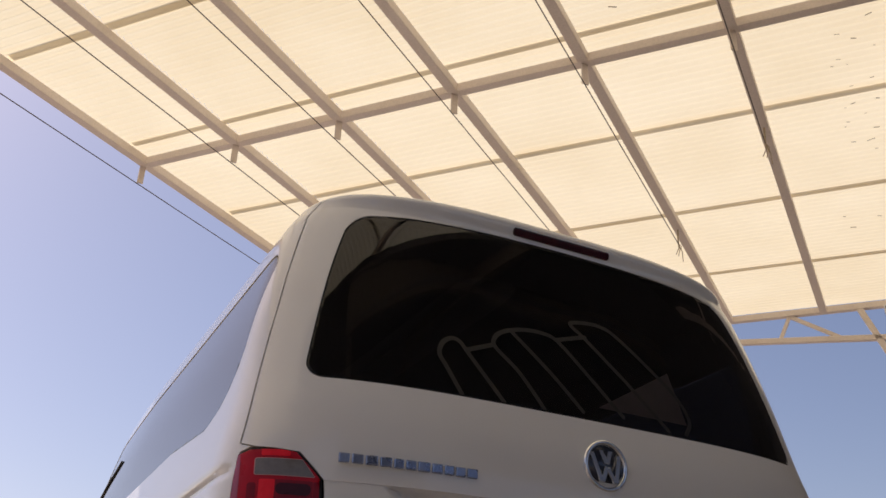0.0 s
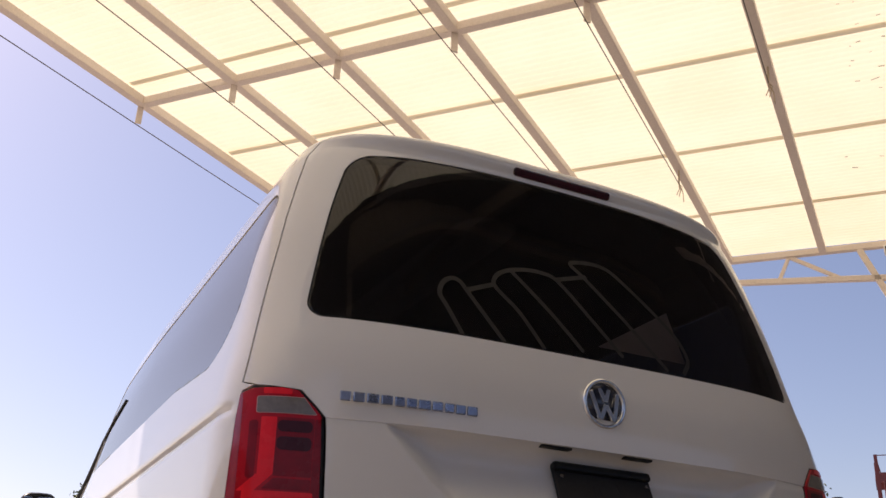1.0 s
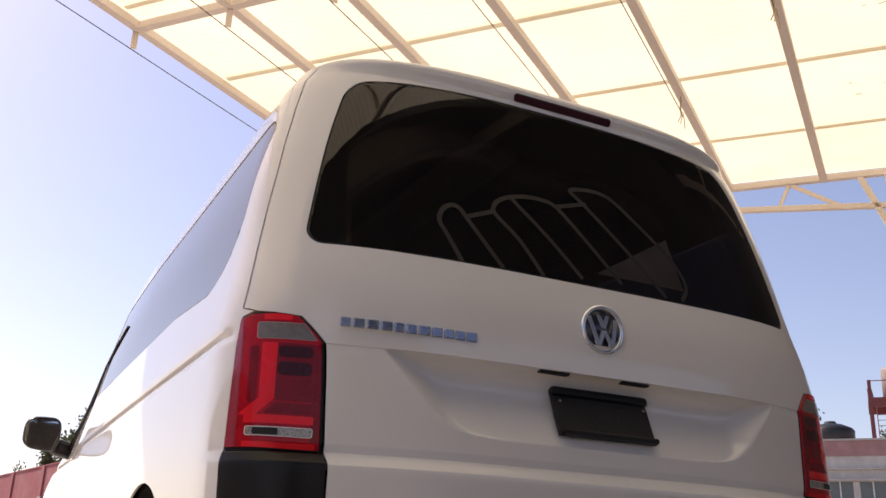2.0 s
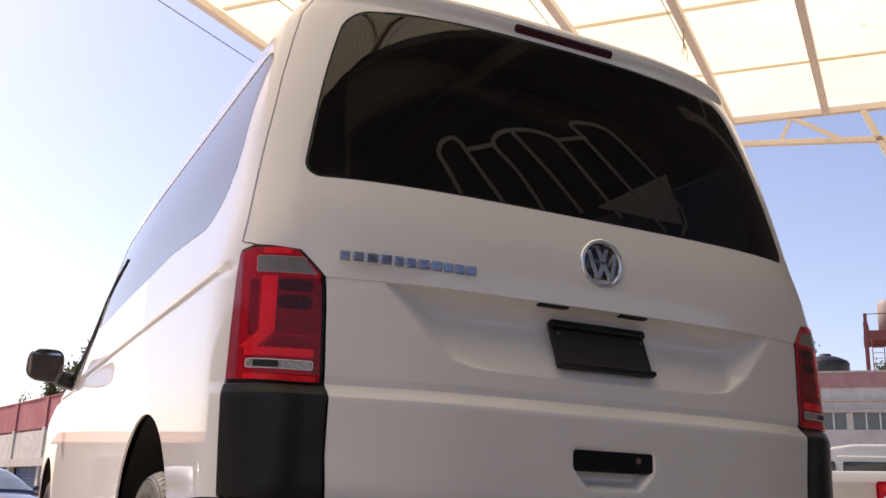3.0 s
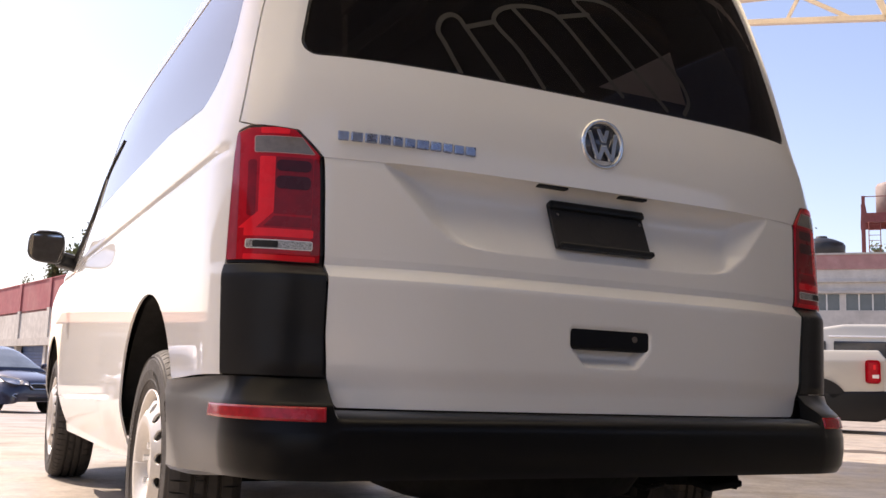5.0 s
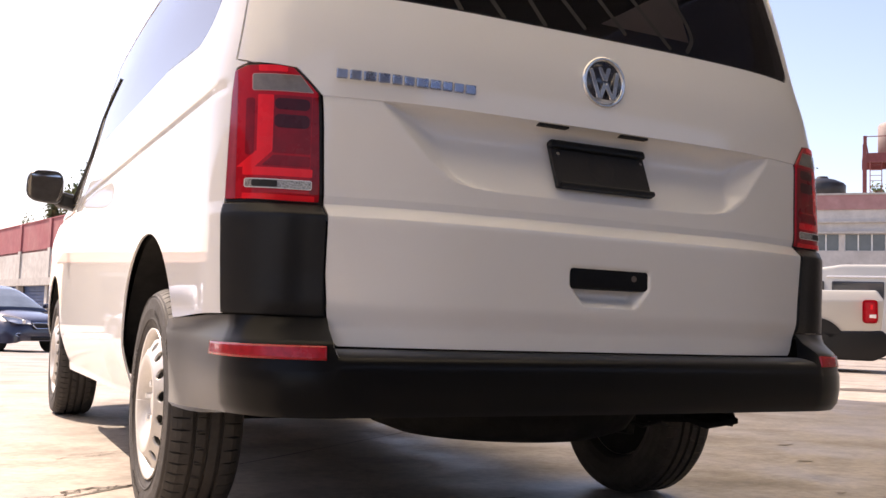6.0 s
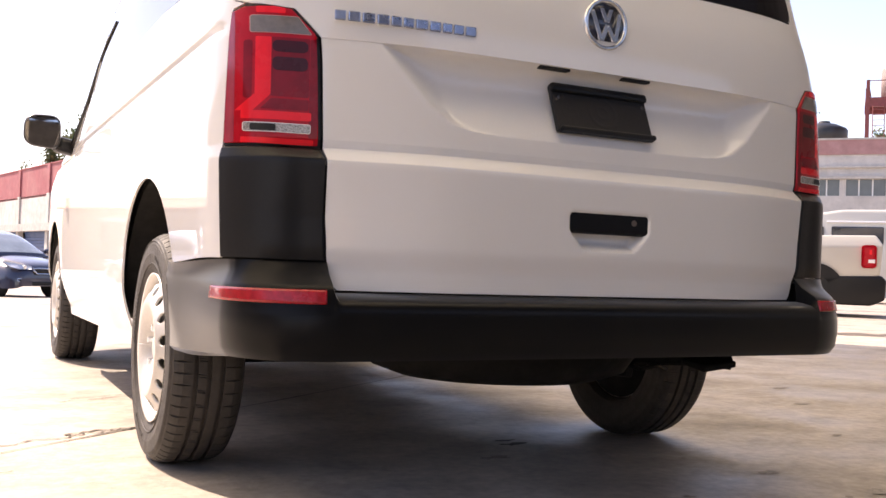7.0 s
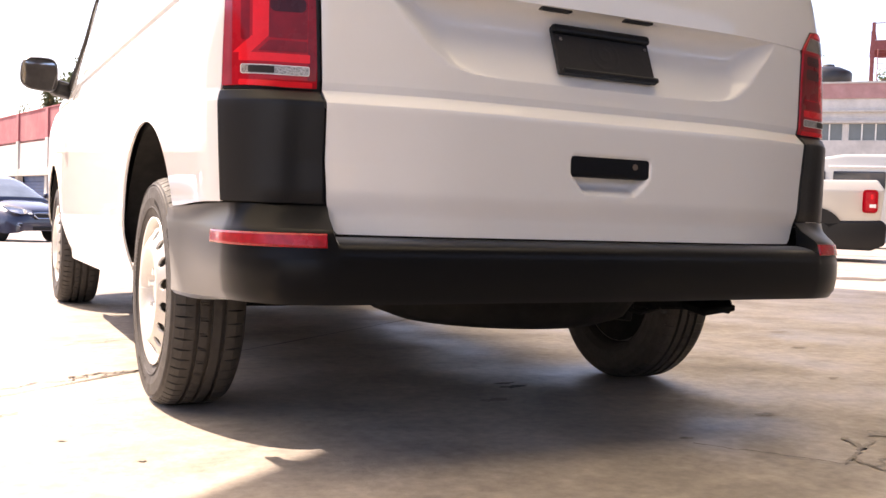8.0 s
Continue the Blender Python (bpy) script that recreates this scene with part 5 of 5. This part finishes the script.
def build_mirrored_shed():
    """A low tan shed with a tiled roof, out of view, added for the van's flank to mirror."""
    O = pose(-4.6, 44.0, -0.5, 0, 0, 8)
    b = thing("mirrored_shed", "unseen low tan shed with an orange tiled roof, added for the flank to mirror", "shed", (-4.6, 44, -0.5))
    part("wall", block(24, 6, 3.1, O @ pose(-12, 3, 1.55)), TAN_WALL, b)
    for k in range(4):
        part("roof_course", block(24.5, 0.75, 0.10, O @ pose(-12, -0.25 + 0.68 * k, 3.16 + 0.17 * k, 14), 0.02), TILE, b, "orange clay tiles")
    for x in (-3.0, -8.0, -13.0, -18.0):
        d = part("shed_door", block(2.6, 0.08, 2.4, O @ pose(x, -0.02, 1.2), 0.01), OPENING_SHADE, b, "dark panel for the shade in an open doorway")
        part("lintel", block(2.9, 0.12, 0.2, O @ pose(x, -0.04, 2.52), 0.01), LEDGE, d)


def window_unit(parent, m, width, height, panes, mat_pane=None):
    """A window in its opening: frame bars and separate panes, in the plane y = 0 of m."""
    w = part("window", block(width, 0.05, 0.05, m @ pose(width / 2, 0.06, -0.025)), FRAME_WHITE, parent)
    part("frame_bar", block(width, 0.05, 0.05, m @ pose(width / 2, 0.06, height + 0.025)), FRAME_WHITE, w)
    for k in range(panes + 1):
        part("frame_bar", block(0.05, 0.06, height, m @ pose(width * k / panes, 0.055, height / 2)), FRAME_WHITE, w)
    for k in range(panes):
        part("pane", block(width / panes - 0.05, 0.012, height, m @ pose(width * (k + 0.5) / panes, 0.07, height / 2)), mat_pane or PANE, w)


def build_right_building():
    O = pose(29.28, 23.79, -0.13, 0, 0, -50)
    b = thing("workshop_building", "white block workshop building with red parapet and ribbon windows", "building", (29.24, 23.84, 0))
    x0, x1 = -16.0, 14.0
    c, w, d = (x0 + x1) / 2, x1 - x0, 9.0
    part("wall", block(w, d, 4.02, O @ pose(c, d / 2, 2.01)), PALE_WALL, b)
    part("wall", block(w, d - 0.02, 0.95, O @ pose(c, d / 2 + 0.01, 5.155)), PALE_WALL, b, "pale stained wall band")
    part("ledge", block(w + 0.1, 0.22, 0.10, O @ pose(c, -0.02, 4.73)), LEDGE, b)
    part("ledge", block(w + 0.1, 0.14, 0.06, O @ pose(c, -0.02, 5.14)), LEDGE, b)
    part("parapet", block(w + 0.06, d + 0.06, 0.58, O @ pose(c, d / 2, 5.92)), FADED_RED, b, "faded red painted parapet")
    part("coping", block(w + 0.14, d + 0.14, 0.07, O @ pose(c, d / 2, 6.24)), LEDGE, b)
    part("back_wall", block(w, 0.2, 0.7, O @ pose(c, 2.5, 4.36)), OPENING_SHADE, b)
    x = -1.81 - 1.65 * 8
    while x < x1 - 1.7:
        part("pier", block(0.18, 0.3, 0.68, O @ pose(x - 0.09, 0.15, 4.35)), PALE_WALL, b)
        window_unit(b, O @ pose(x + 0.01, 0.05, 4.03), 1.46, 0.64, 3)
        x += 1.65
    # water tank and red tower on the roof
    vs, fs = lathe([(0.0, 1.0), (0.22, 1.0), (0.24, 0.92), (0.5, 0.86), (0.85, 0.70), (0.92, 0.6), (0.90, 0.0), (0.0, 0.0)], 36)
    up = Matrix.Rotation(radians(-90), 4, "Y")
    tagged(put("water_tank", mesh_of("water_tank", vs, fs, TANK_BLACK), None, "", O @ pose(-1.02, 2.2, 6.28) @ up), "round black plastic water tank on the roof", "water tank")
    t = thing("water_tower", "red steel tower with ladder and deck on the roof", "tower", O @ Vector((1.6, 1.2, 6.27)))
    for x in (0.58, 2.9):
        for y in (0.6, 2.4):
            part("post", block(0.13, 0.13, 2.35, O @ pose(x, y, 7.45)), RED_STEEL, t)
    for y in (0.6, 2.4):
        part("deck_beam", block(2.5, 0.1, 0.33, O @ pose(1.74, y, 7.73)), RED_STEEL, t)
    part("deck", block(2.5, 1.9, 0.04, O @ pose(1.74, 1.5, 7.915)), RED_STEEL, t)
    part("hand_rail", bar(O @ Vector((0.58, 0.6, 8.6)), O @ Vector((2.9, 0.6, 8.6)), 0.03, 0.03), RED_STEEL, t)
    part("hand_rail", bar(O @ Vector((0.68, 0.6, 7.95)), O @ Vector((0.58, 0.6, 8.55)), 0.05, 0.05), RED_STEEL, t)
    for x in (0.76, 1.18):
        part("ladder_rail", bar(O @ Vector((x, 0.5, 6.27)), O @ Vector((x, 0.5, 7.6)), 0.025, 0.025), RED_STEEL, t)
    for i in range(6):
        part("rung", bar(O @ Vector((0.76, 0.5, 6.4 + 0.21 * i)), O @ Vector((1.18, 0.5, 6.4 + 0.21 * i)), 0.02, 0.02), RED_STEEL, t)
    vs, fs = lathe([(0.0, 1.5), (0.15, 1.5), (0.16, 1.42), (0.5, 1.3), (0.56, 1.2), (0.56, 0.0), (0.0, 0.0)], 32)
    tagged(put("water_tank", mesh_of("water_tank", vs, fs, TANK_GREY), None, "", O @ pose(1.62, 1.5, 7.94) @ up), "faded brown plastic water tank on the tower deck", "water tank")


def build_left_building():
    a, b = Vector((4.1, 48.0, 0)), Vector((0.8, 65.82, 0))
    ang = math.degrees(math.atan2(b.x - a.x, b.y - a.y))
    O = pose(a.x, a.y, 0, 0, 0, -ang)
    # in O: +y runs along the wall, away; the face looks to -x
    h = thing("warehouse", "long warehouse wall, red above and grey block below", "building", (8, 60, -0.5))
    s0, s1, d = -14.0, 60.0, 12.0
    c, ln = (s0 + s1) / 2, s1 - s0
    part("wall", block(d, ln, 1.75, O @ pose(d / 2, c, 2.97)), PALE_WALL, h, "pale grey block wall band")
    part("wall", block(d, ln, 1.75, O @ pose(d / 2, c, 4.6)), RED_PAINT, h, "weathered red painted wall band")
    part("coping", block(d + 0.1, ln + 0.1, 0.06, O @ pose(d / 2, c, 5.5)), RED_PAINT, h)
    part("ledge", block(0.5, ln, 0.42, O @ pose(-0.05, c, 2.0)), LEDGE, h)
    part("back_wall", block(d - 1.5, ln, 2.6, O @ pose(d / 2 + 0.7, c, 0.6)), OPENING_SHADE, h)
    for s in (-13.0, -7.0, -0.5, 6.5, 12.8, 19.0, 25.5, 32.0, 44.0, 56.0):
        part("pilaster", block(0.3, 0.5, 4.55, O @ pose(0.06, s, 1.6)), PALE_WALL, h)
        part("pilaster", block(0.3, 0.5, 1.62, O @ pose(0.06, s, 4.68)), RED_PAINT, h)
    for s in (-12.6, -6.6, 0.0, 7.0, 13.3, 19.5, 26.0):
        n = 12
        dr = part("roller_door", block(0.06, 5.2, 0.16, O @ pose(0.3, s + 2.9, 1.72)), BLUE_DOOR, h, "blue roller door")
        for k in range(n):
            part("slat", block(0.05, 5.2, 0.175, O @ pose(0.32, s + 2.9, 1.56 - 0.19 * k), 0.02), BLUE_DOOR, dr)


def build_tree(at, height, spread, seed, leaves=1400, size=0.28):
    rnd = random.Random(seed)
    t = thing("tree", "leafy green tree rising behind the warehouse roof", "tree", at, group="trees behind the buildings")
    base = Vector(at)
    bm = rod(base, base + Vector((0.1, 0, height * 0.55)), 0.18, 9, None, 0.1)
    tips = []
    for k in range(9):
        a = rnd.uniform(0, 6.28)
        s = base + Vector((0.08, 0, height * rnd.uniform(0.35, 0.55)))
        e = base + Vector((math.cos(a) * spread * rnd.uniform(0.3, 0.8), math.sin(a) * spread * rnd.uniform(0.3, 0.8), height * rnd.uniform(0.62, 0.97)))
        rod(s, e, 0.07, 6, bm, 0.02)
        tips.append(e)
    part("trunk", bm, BARK, t)
    vs, fs = [], []
    for k in range(leaves):
        c = rnd.choice(tips) + Vector([rnd.gauss(0, spread * 0.22) for _ in range(3)])
        q = Euler((rnd.uniform(0, 6.3), rnd.uniform(0, 6.3), rnd.uniform(0, 6.3))).to_quaternion()
        n = len(vs)
        z = size * rnd.uniform(0.6, 1.2)
        for p in ((-0.5, 0, 0), (0, -0.28, 0.08), (0.5, 0, 0), (0, 0.28, 0.08)):
            vs.append(c + q @ (Vector(p) * z))
        fs.append((n, n + 1, n + 2, n + 3))
    ob = put("crown", mesh_of("crown", vs, fs, LEAF, False), t)
    tagged(ob, kind="stuff")


def profile_body(name, outline, width, mat, parent, m, edge=0.06, lean=0.0, shoulder=None):
    """A body pressed from its side outline (x along, z up), with rounded edges; lean narrows it towards the top."""
    bm = bmesh.new()
    lo = [bm.verts.new((x, -width / 2, z)) for x, z in outline]
    f = bm.faces.new(lo)
    ex = bmesh.ops.extrude_face_region(bm, geom=[f])["geom"]
    bmesh.ops.translate(bm, verts=[v for v in ex if isinstance(v, bmesh.types.BMVert)], vec=(0, width, 0))
    bmesh.ops.recalc_face_normals(bm, faces=bm.faces[:])
    z0, z1 = min(z for _, z in outline), max(z for _, z in outline)
    for v in bm.verts:
        k = 1 - lean * (v.co.z - z0) / (z1 - z0)
        v.co.y *= k
    if shoulder:
        cut, slope = shoulder
        bmesh.ops.bisect_plane(bm, geom=bm.verts[:] + bm.edges[:] + bm.faces[:], plane_co=(0, 0, cut), plane_no=(0, 0, 1))
        for v in bm.verts:
            v.co.y -= math.copysign(max(0.0, v.co.z - cut) * slope, v.co.y)
    bmesh.ops.bevel(bm, geom=bm.edges[:], offset=edge, segments=3, affect="EDGES", profile=0.5)
    bmesh.ops.transform(bm, matrix=m, verts=bm.verts[:])
    return part(name, bm, mat, parent, smooth=True)


def car_wheel(parent, m, r=0.33, w=0.2):
    prof = [(r * 0.62, -w / 2), (r * 0.9, -w / 2), (r, -w * 0.38), (r, w * 0.38), (r * 0.9, w / 2), (r * 0.62, w / 2)]
    wh = put("wheel", mesh_of("wheel", *lathe(prof, 36), CAR_TYRE), parent, "", m @ Matrix.Rotation(radians(90), 4, "Z"))
    vs, fs = lathe([(0.0, -0.05), (r * 0.2, -0.06), (r * 0.5, -0.03), (r * 0.64, -w / 2 - 0.004), (r * 0.6, w / 2), (0, w / 2)], 30)
    put("rim", mesh_of("rim", vs, fs, RIM), wh)


def build_pickup():
    # x runs along the pickup to its tail, y away from the viewer
    O = pose(11.81, 8.83, 0, 0, 0, -50)
    p = thing("pickup", "white pickup truck with black rear bumper and red tail lamp", "pickup", (11.3, 9.8, 0))
    body = [(-4.9, 0.55), (-4.9, 1.0), (-3.6, 1.08), (-2.9, 1.66), (-1.75, 1.68), (-1.6, 1.34), (0.15, 1.36), (0.26, 1.2), (0.22, 0.7), (0.1, 0.66), (-0.5, 0.66), (-4.6, 0.5)]
    profile_body("body", body, 1.78, OLD_WHITE, p, O @ pose(0, 0.89, 0), 0.03, 0.0, (1.16, 0.45))
    low = [(-4.7, 0.26), (-4.9, 0.55), (-0.5, 0.67), (0.24, 0.70), (0.32, 0.62), (0.30, 0.30), (0.1, 0.2), (-0.4, 0.2)]
    profile_body("bumper", low, 1.84, PLASTIC, p, O @ pose(0, 0.89, 0), 0.04)
    for y in (-0.008, 1.79):
        lamp = part("tail_lamp", block(0.23, 0.03, 0.38, O @ pose(0.05, y, 1.005), 0.05), RED_LENS, p, "red tail lamp")
        part("reversing_lamp", block(0.11, 0.034, 0.07, O @ pose(0.09, y, 0.93), 0.012), WHITE_RIM, lamp)
        part("lamp_centre", block(0.09, 0.034, 0.13, O @ pose(0.075, y, 1.08), 0.03), RED_BRIGHT, lamp)
        part("cab_window", block(0.95, 0.02, 0.38, O @ pose(-2.4, 0.115 if y < 1 else 1.665, 1.42, -24 if y < 1 else 24), 0.03), CAR_GLASS, p)
        for x in (-0.80, -4.0):
            bm = bmesh.new()
            n = 20
            for k in range(n):
                a0, a1 = math.radians(34 + 152 * k / n), math.radians(34 + 152 * (k + 1) / n)
                q = [(x + 0.30 * math.cos(a), 0.38 + 0.30 * math.sin(a)) for a in (a0, a1)] + [(x + 0.51 * math.cos(a), 0.38 + 0.51 * math.sin(a)) for a in (a1, a0)]
                yy = -0.03 if y < 1 else 1.81
                bm.faces.new([bm.verts.new(O @ Vector((a, yy, b))) for a, b in q])
            part("arch_flare", bm, PLASTIC, p)
            # solid tyre-black disc in place of the shaded wheel arch
            part("arch_shadow_liner", rod(O @ Vector((x, y + (0.2 if y < 1 else -0.2), 0.38)), O @ Vector((x, y + (-0.014 if y < 1 else 0.014), 0.38)), 0.40, 30), CAR_TYRE, p)
            car_wheel(p, O @ pose(x, 0.1 if y < 1 else 1.68, 0.34), 0.34, 0.23)


def build_white_van():
    O = pose(20.36, 15.75, 0, 0, 0, -50)
    p = thing("minibus", "white high-roofed minibus parked behind the pickup", "minibus", (20.5, 17, 0))
    out = [(-1.2, 0.35), (-1.55, 0.6), (-1.55, 1.15), (-1.42, 2.25), (-1.15, 2.45), (-0.6, 2.54), (3.2, 2.56), (4.2, 1.55), (4.9, 1.25), (5.0, 0.45), (4.8, 0.35)]
    profile_body("body", out, 1.95, OLD_WHITE, p, O @ pose(0, 0.97, 0), 0.09, 0.1)
    for x, w in ((-1.22, 0.3), (-0.22, 1.3), (1.2, 1.3), (2.55, 1.1)):
        part("side_window", block(w, 0.03, 0.5, O @ pose(x, 0.045, 1.82, 3), 0.03), CAR_GLASS, p, "dark side window")
    part("roof_gutter", block(4.2, 0.05, 0.05, O @ pose(1.1, 0.06, 2.2), 0.015), PAINT, p)
    for x in (-0.55, 3.6):
        for y in (0.1, 1.85):
            car_wheel(p, O @ pose(x, y, 0.34), 0.34, 0.22)


def loft(sections, n=25, power=3.2):
    """A shell through sections (x, half width, foot, top): rounded shoulders, open below."""
    P = np.zeros((len(sections), n, 3))
    a = np.linspace(0, math.pi, n)
    for i, (x, w, z0, z1) in enumerate(sections):
        c, s = np.cos(a), np.sin(a)
        P[i, :, 0] = x
        P[i, :, 1] = w * np.sign(c) * np.abs(c) ** (2 / power)
        P[i, :, 2] = z0 + (z1 - z0) * np.abs(s) ** (2 / power)
    vs = P.reshape(-1, 3)
    fs = [(i * n + k, i * n + k + 1, (i + 1) * n + k + 1, (i + 1) * n + k) for i in range(len(sections) - 1) for k in range(n - 1)]
    fs += [tuple(range(n))[::-1], tuple((len(sections) - 1) * n + k for k in range(n))]
    return P, vs, fs


def build_sedan(at, yaw, paint, label):
    z = float(ground_z(at[0], at[1]))
    O = pose(at[0], at[1], z, 0, 0, yaw)
    p = thing("sedan", label, "car", (at[0], at[1], z), group="cars parked across the yard")

    def shell(name, sections, mat, lab="", power=3.2, parent=None):
        _, vs, fs = loft(sections, 25, power)
        return put(name, mesh_of(name, [O @ Vector(v) for v in vs], fs, mat), parent or p, lab)
    # x runs from the nose (0) to the tail
    body = [(-0.02, 0.60, 0.24, 0.52), (0.02, 0.70, 0.20, 0.64), (0.12, 0.80, 0.18, 0.71), (0.3, 0.86, 0.18, 0.77), (0.6, 0.885, 0.2, 0.835), (0.95, 0.89, 0.2, 0.885), (1.25, 0.89, 0.2, 0.93), (2.2, 0.89, 0.2, 0.95), (3.4, 0.89, 0.2, 0.98), (4.1, 0.86, 0.22, 1.0), (4.4, 0.8, 0.25, 0.96), (4.46, 0.7, 0.3, 0.8)]
    shell("body", body, paint)
    cab = [(1.02, 0.70, 0.84, 0.90), (1.2, 0.72, 0.86, 1.01), (1.5, 0.70, 0.88, 1.19), (1.8, 0.67, 0.9, 1.345), (2.05, 0.65, 0.9, 1.42), (2.5, 0.64, 0.9, 1.455), (3.1, 0.64, 0.9, 1.43), (3.6, 0.65, 0.92, 1.28), (4.05, 0.68, 0.92, 1.01)]
    shell("cabin", cab, paint, "", 3.6)
    # glazing, a little proud of the cabin
    P, _, _ = loft(cab, 61, 3.6)
    N = grid_normals(P)
    if N[5, 30, 2] < 0:
        N = -N
    k = 6
    t = np.linspace(0, len(cab) - 1, (len(cab) - 1) * k + 1)
    i0 = np.minimum(t.astype(int), len(cab) - 2)
    f = (t - i0)[:, None, None]
    P, N = P[i0] * (1 - f) + P[i0 + 1] * f, N[i0] * (1 - f) + N[i0 + 1] * f
    PX, PY, PZ = P[:, :, 0], np.abs(P[:, :, 1]), P[:, :, 2]
    for name, sd, mat, lab in (("windscreen", np.maximum.reduce([1.10 - PX, PX - 1.93, PY - 0.60 + 0.05 * (PX - 1.1)]), SCREEN_GLASS, "pale reflecting windscreen"),
                               ("side_glass", np.maximum.reduce([1.55 - PX, PX - 3.7, 0.96 - PZ, PZ - 1.33, 0.6 - PY]), CAR_GLASS, "dark side windows")):
        vs, fs = cut_sheet(P, N, sd, 0.006, 0.01)
        put(name, mesh_of(name, [O @ Vector(v) for v in vs], fs, mat), p, lab)
    for s in (-1, 1):
        # swept-back headlamp hugging the wing
        vs = [(-0.005, 0.40, 0.585), (0.03, 0.40, 0.655), (0.10, 0.60, 0.715), (0.34, 0.80, 0.765), (0.40, 0.845, 0.735), (0.16, 0.79, 0.63), (0.05, 0.66, 0.585)]
        out = [Vector((x - 0.02, y * s * 1.02, zz + 0.012)) for x, y, zz in vs]
        inn = [Vector((x + 0.1, y * s * 0.9, zz - 0.03)) for x, y, zz in vs]
        c = sum(out, Vector()) / len(out) + Vector((-0.03, 0.02 * s, 0.012))
        n = len(vs)
        fs = [(2 * n, a, (a + 1) % n) for a in range(n)] + [(a, (a + 1) % n, n + (a + 1) % n, n + a) for a in range(n)]
        lamp = put("headlamp", mesh_of("headlamp", [O @ v for v in out + inn + [c]], fs, HEADLAMP), p, "clear swept-back headlamp")
        part("lamp_bulb", rod(O @ Vector((0.0, s * 0.56, 0.645)), O @ Vector((0.06, s * 0.56, 0.645)), 0.045, 14), CHROME, lamp)
        bz = part("fog_lamp_bezel", tube([O @ Vector((-0.005 + 0.12 * abs(y - 0.5), s * y, zz)) for y, zz in ((0.47, 0.33), (0.52, 0.395), (0.70, 0.40), (0.73, 0.37), (0.62, 0.315), (0.47, 0.33))], 0.013, 6), CHROME, p)
        part("fog_lamp", block(0.08, 0.17, 0.05, O @ pose(0.05, s * 0.60, 0.36, 0, 0, s * 14), 0.02), PLASTIC, bz)
        part("door_mirror", block(0.12, 0.2, 0.13, O @ pose(1.42, s * 0.94, 0.99), 0.04), paint, p)
        for x in (0.82, 3.5):
            # solid dark disc on the uncut body, painting the shade of the arch
            part("arch_opening", rod(O @ Vector((x, s * 0.6, 0.32)), O @ Vector((x, s * 0.895, 0.32)), 0.36, 28), OPENING_SHADE, p)
            car_wheel(p, O @ pose(x, s * 0.81, 0.31), 0.31, 0.2)
    g = part("grille", block(0.06, 0.74, 0.13, O @ pose(-0.012, 0, 0.545), 0.03), PLASTIC, p, "black front grille")
    part("grille_rim", tube([O @ Vector((-0.055, y, zz)) for y, zz in ((-0.40, 0.615), (-0.38, 0.57), (-0.30, 0.505), (0.30, 0.505), (0.38, 0.57), (0.40, 0.615), (0.30, 0.625), (-0.30, 0.625), (-0.40, 0.615))], 0.014, 6), CHROME, g, "chrome grille rim")
    part("nose_badge", block(0.03, 0.13, 0.05, O @ pose(-0.06, 0, 0.61), 0.012), CHROME, g)
    part("air_intake", block(0.06, 0.8, 0.09, O @ pose(-0.005, 0, 0.30), 0.03), PLASTIC, p)


build_unseen_hall()
build_unseen_walls()
build_mirrored_shed()
build_right_building()
build_left_building()
build_tree((5.6, 67.5, -0.5), 11.0, 1.5, 3, 2600, 0.34)
build_tree((4.6, 70.0, -0.5), 8.6, 1.1, 5, 1500, 0.3)
build_tree((2.9, 69.0, -0.5), 7.6, 1.2, 6, 700, 0.22)
build_tree((33.5, 30.0, 0), 8.8, 0.7, 8, 1100, 0.22)
build_tree((39.2, 30.0, 0), 8.3, 0.9, 9, 900, 0.22)
build_pickup()
build_white_van()
build_sedan((0.33, 20.3), 120, NAVY, "dark blue sedan with chrome grille facing the yard")
build_sedan((2.6, 27.5), 75, PALE_BLUE, "pale blue sedan parked behind the dark one")
build_sedan((0.6, 33.0), 100, PAINT, "white sedan parked near the warehouse wall")
build_sedan((-4.2, 22.0), 250, PAINT, "white sedan parked in the open yard")
build_sedan((-7.4, 21.0), 255, PALE_BLUE, "pale silver sedan parked beside the white one")
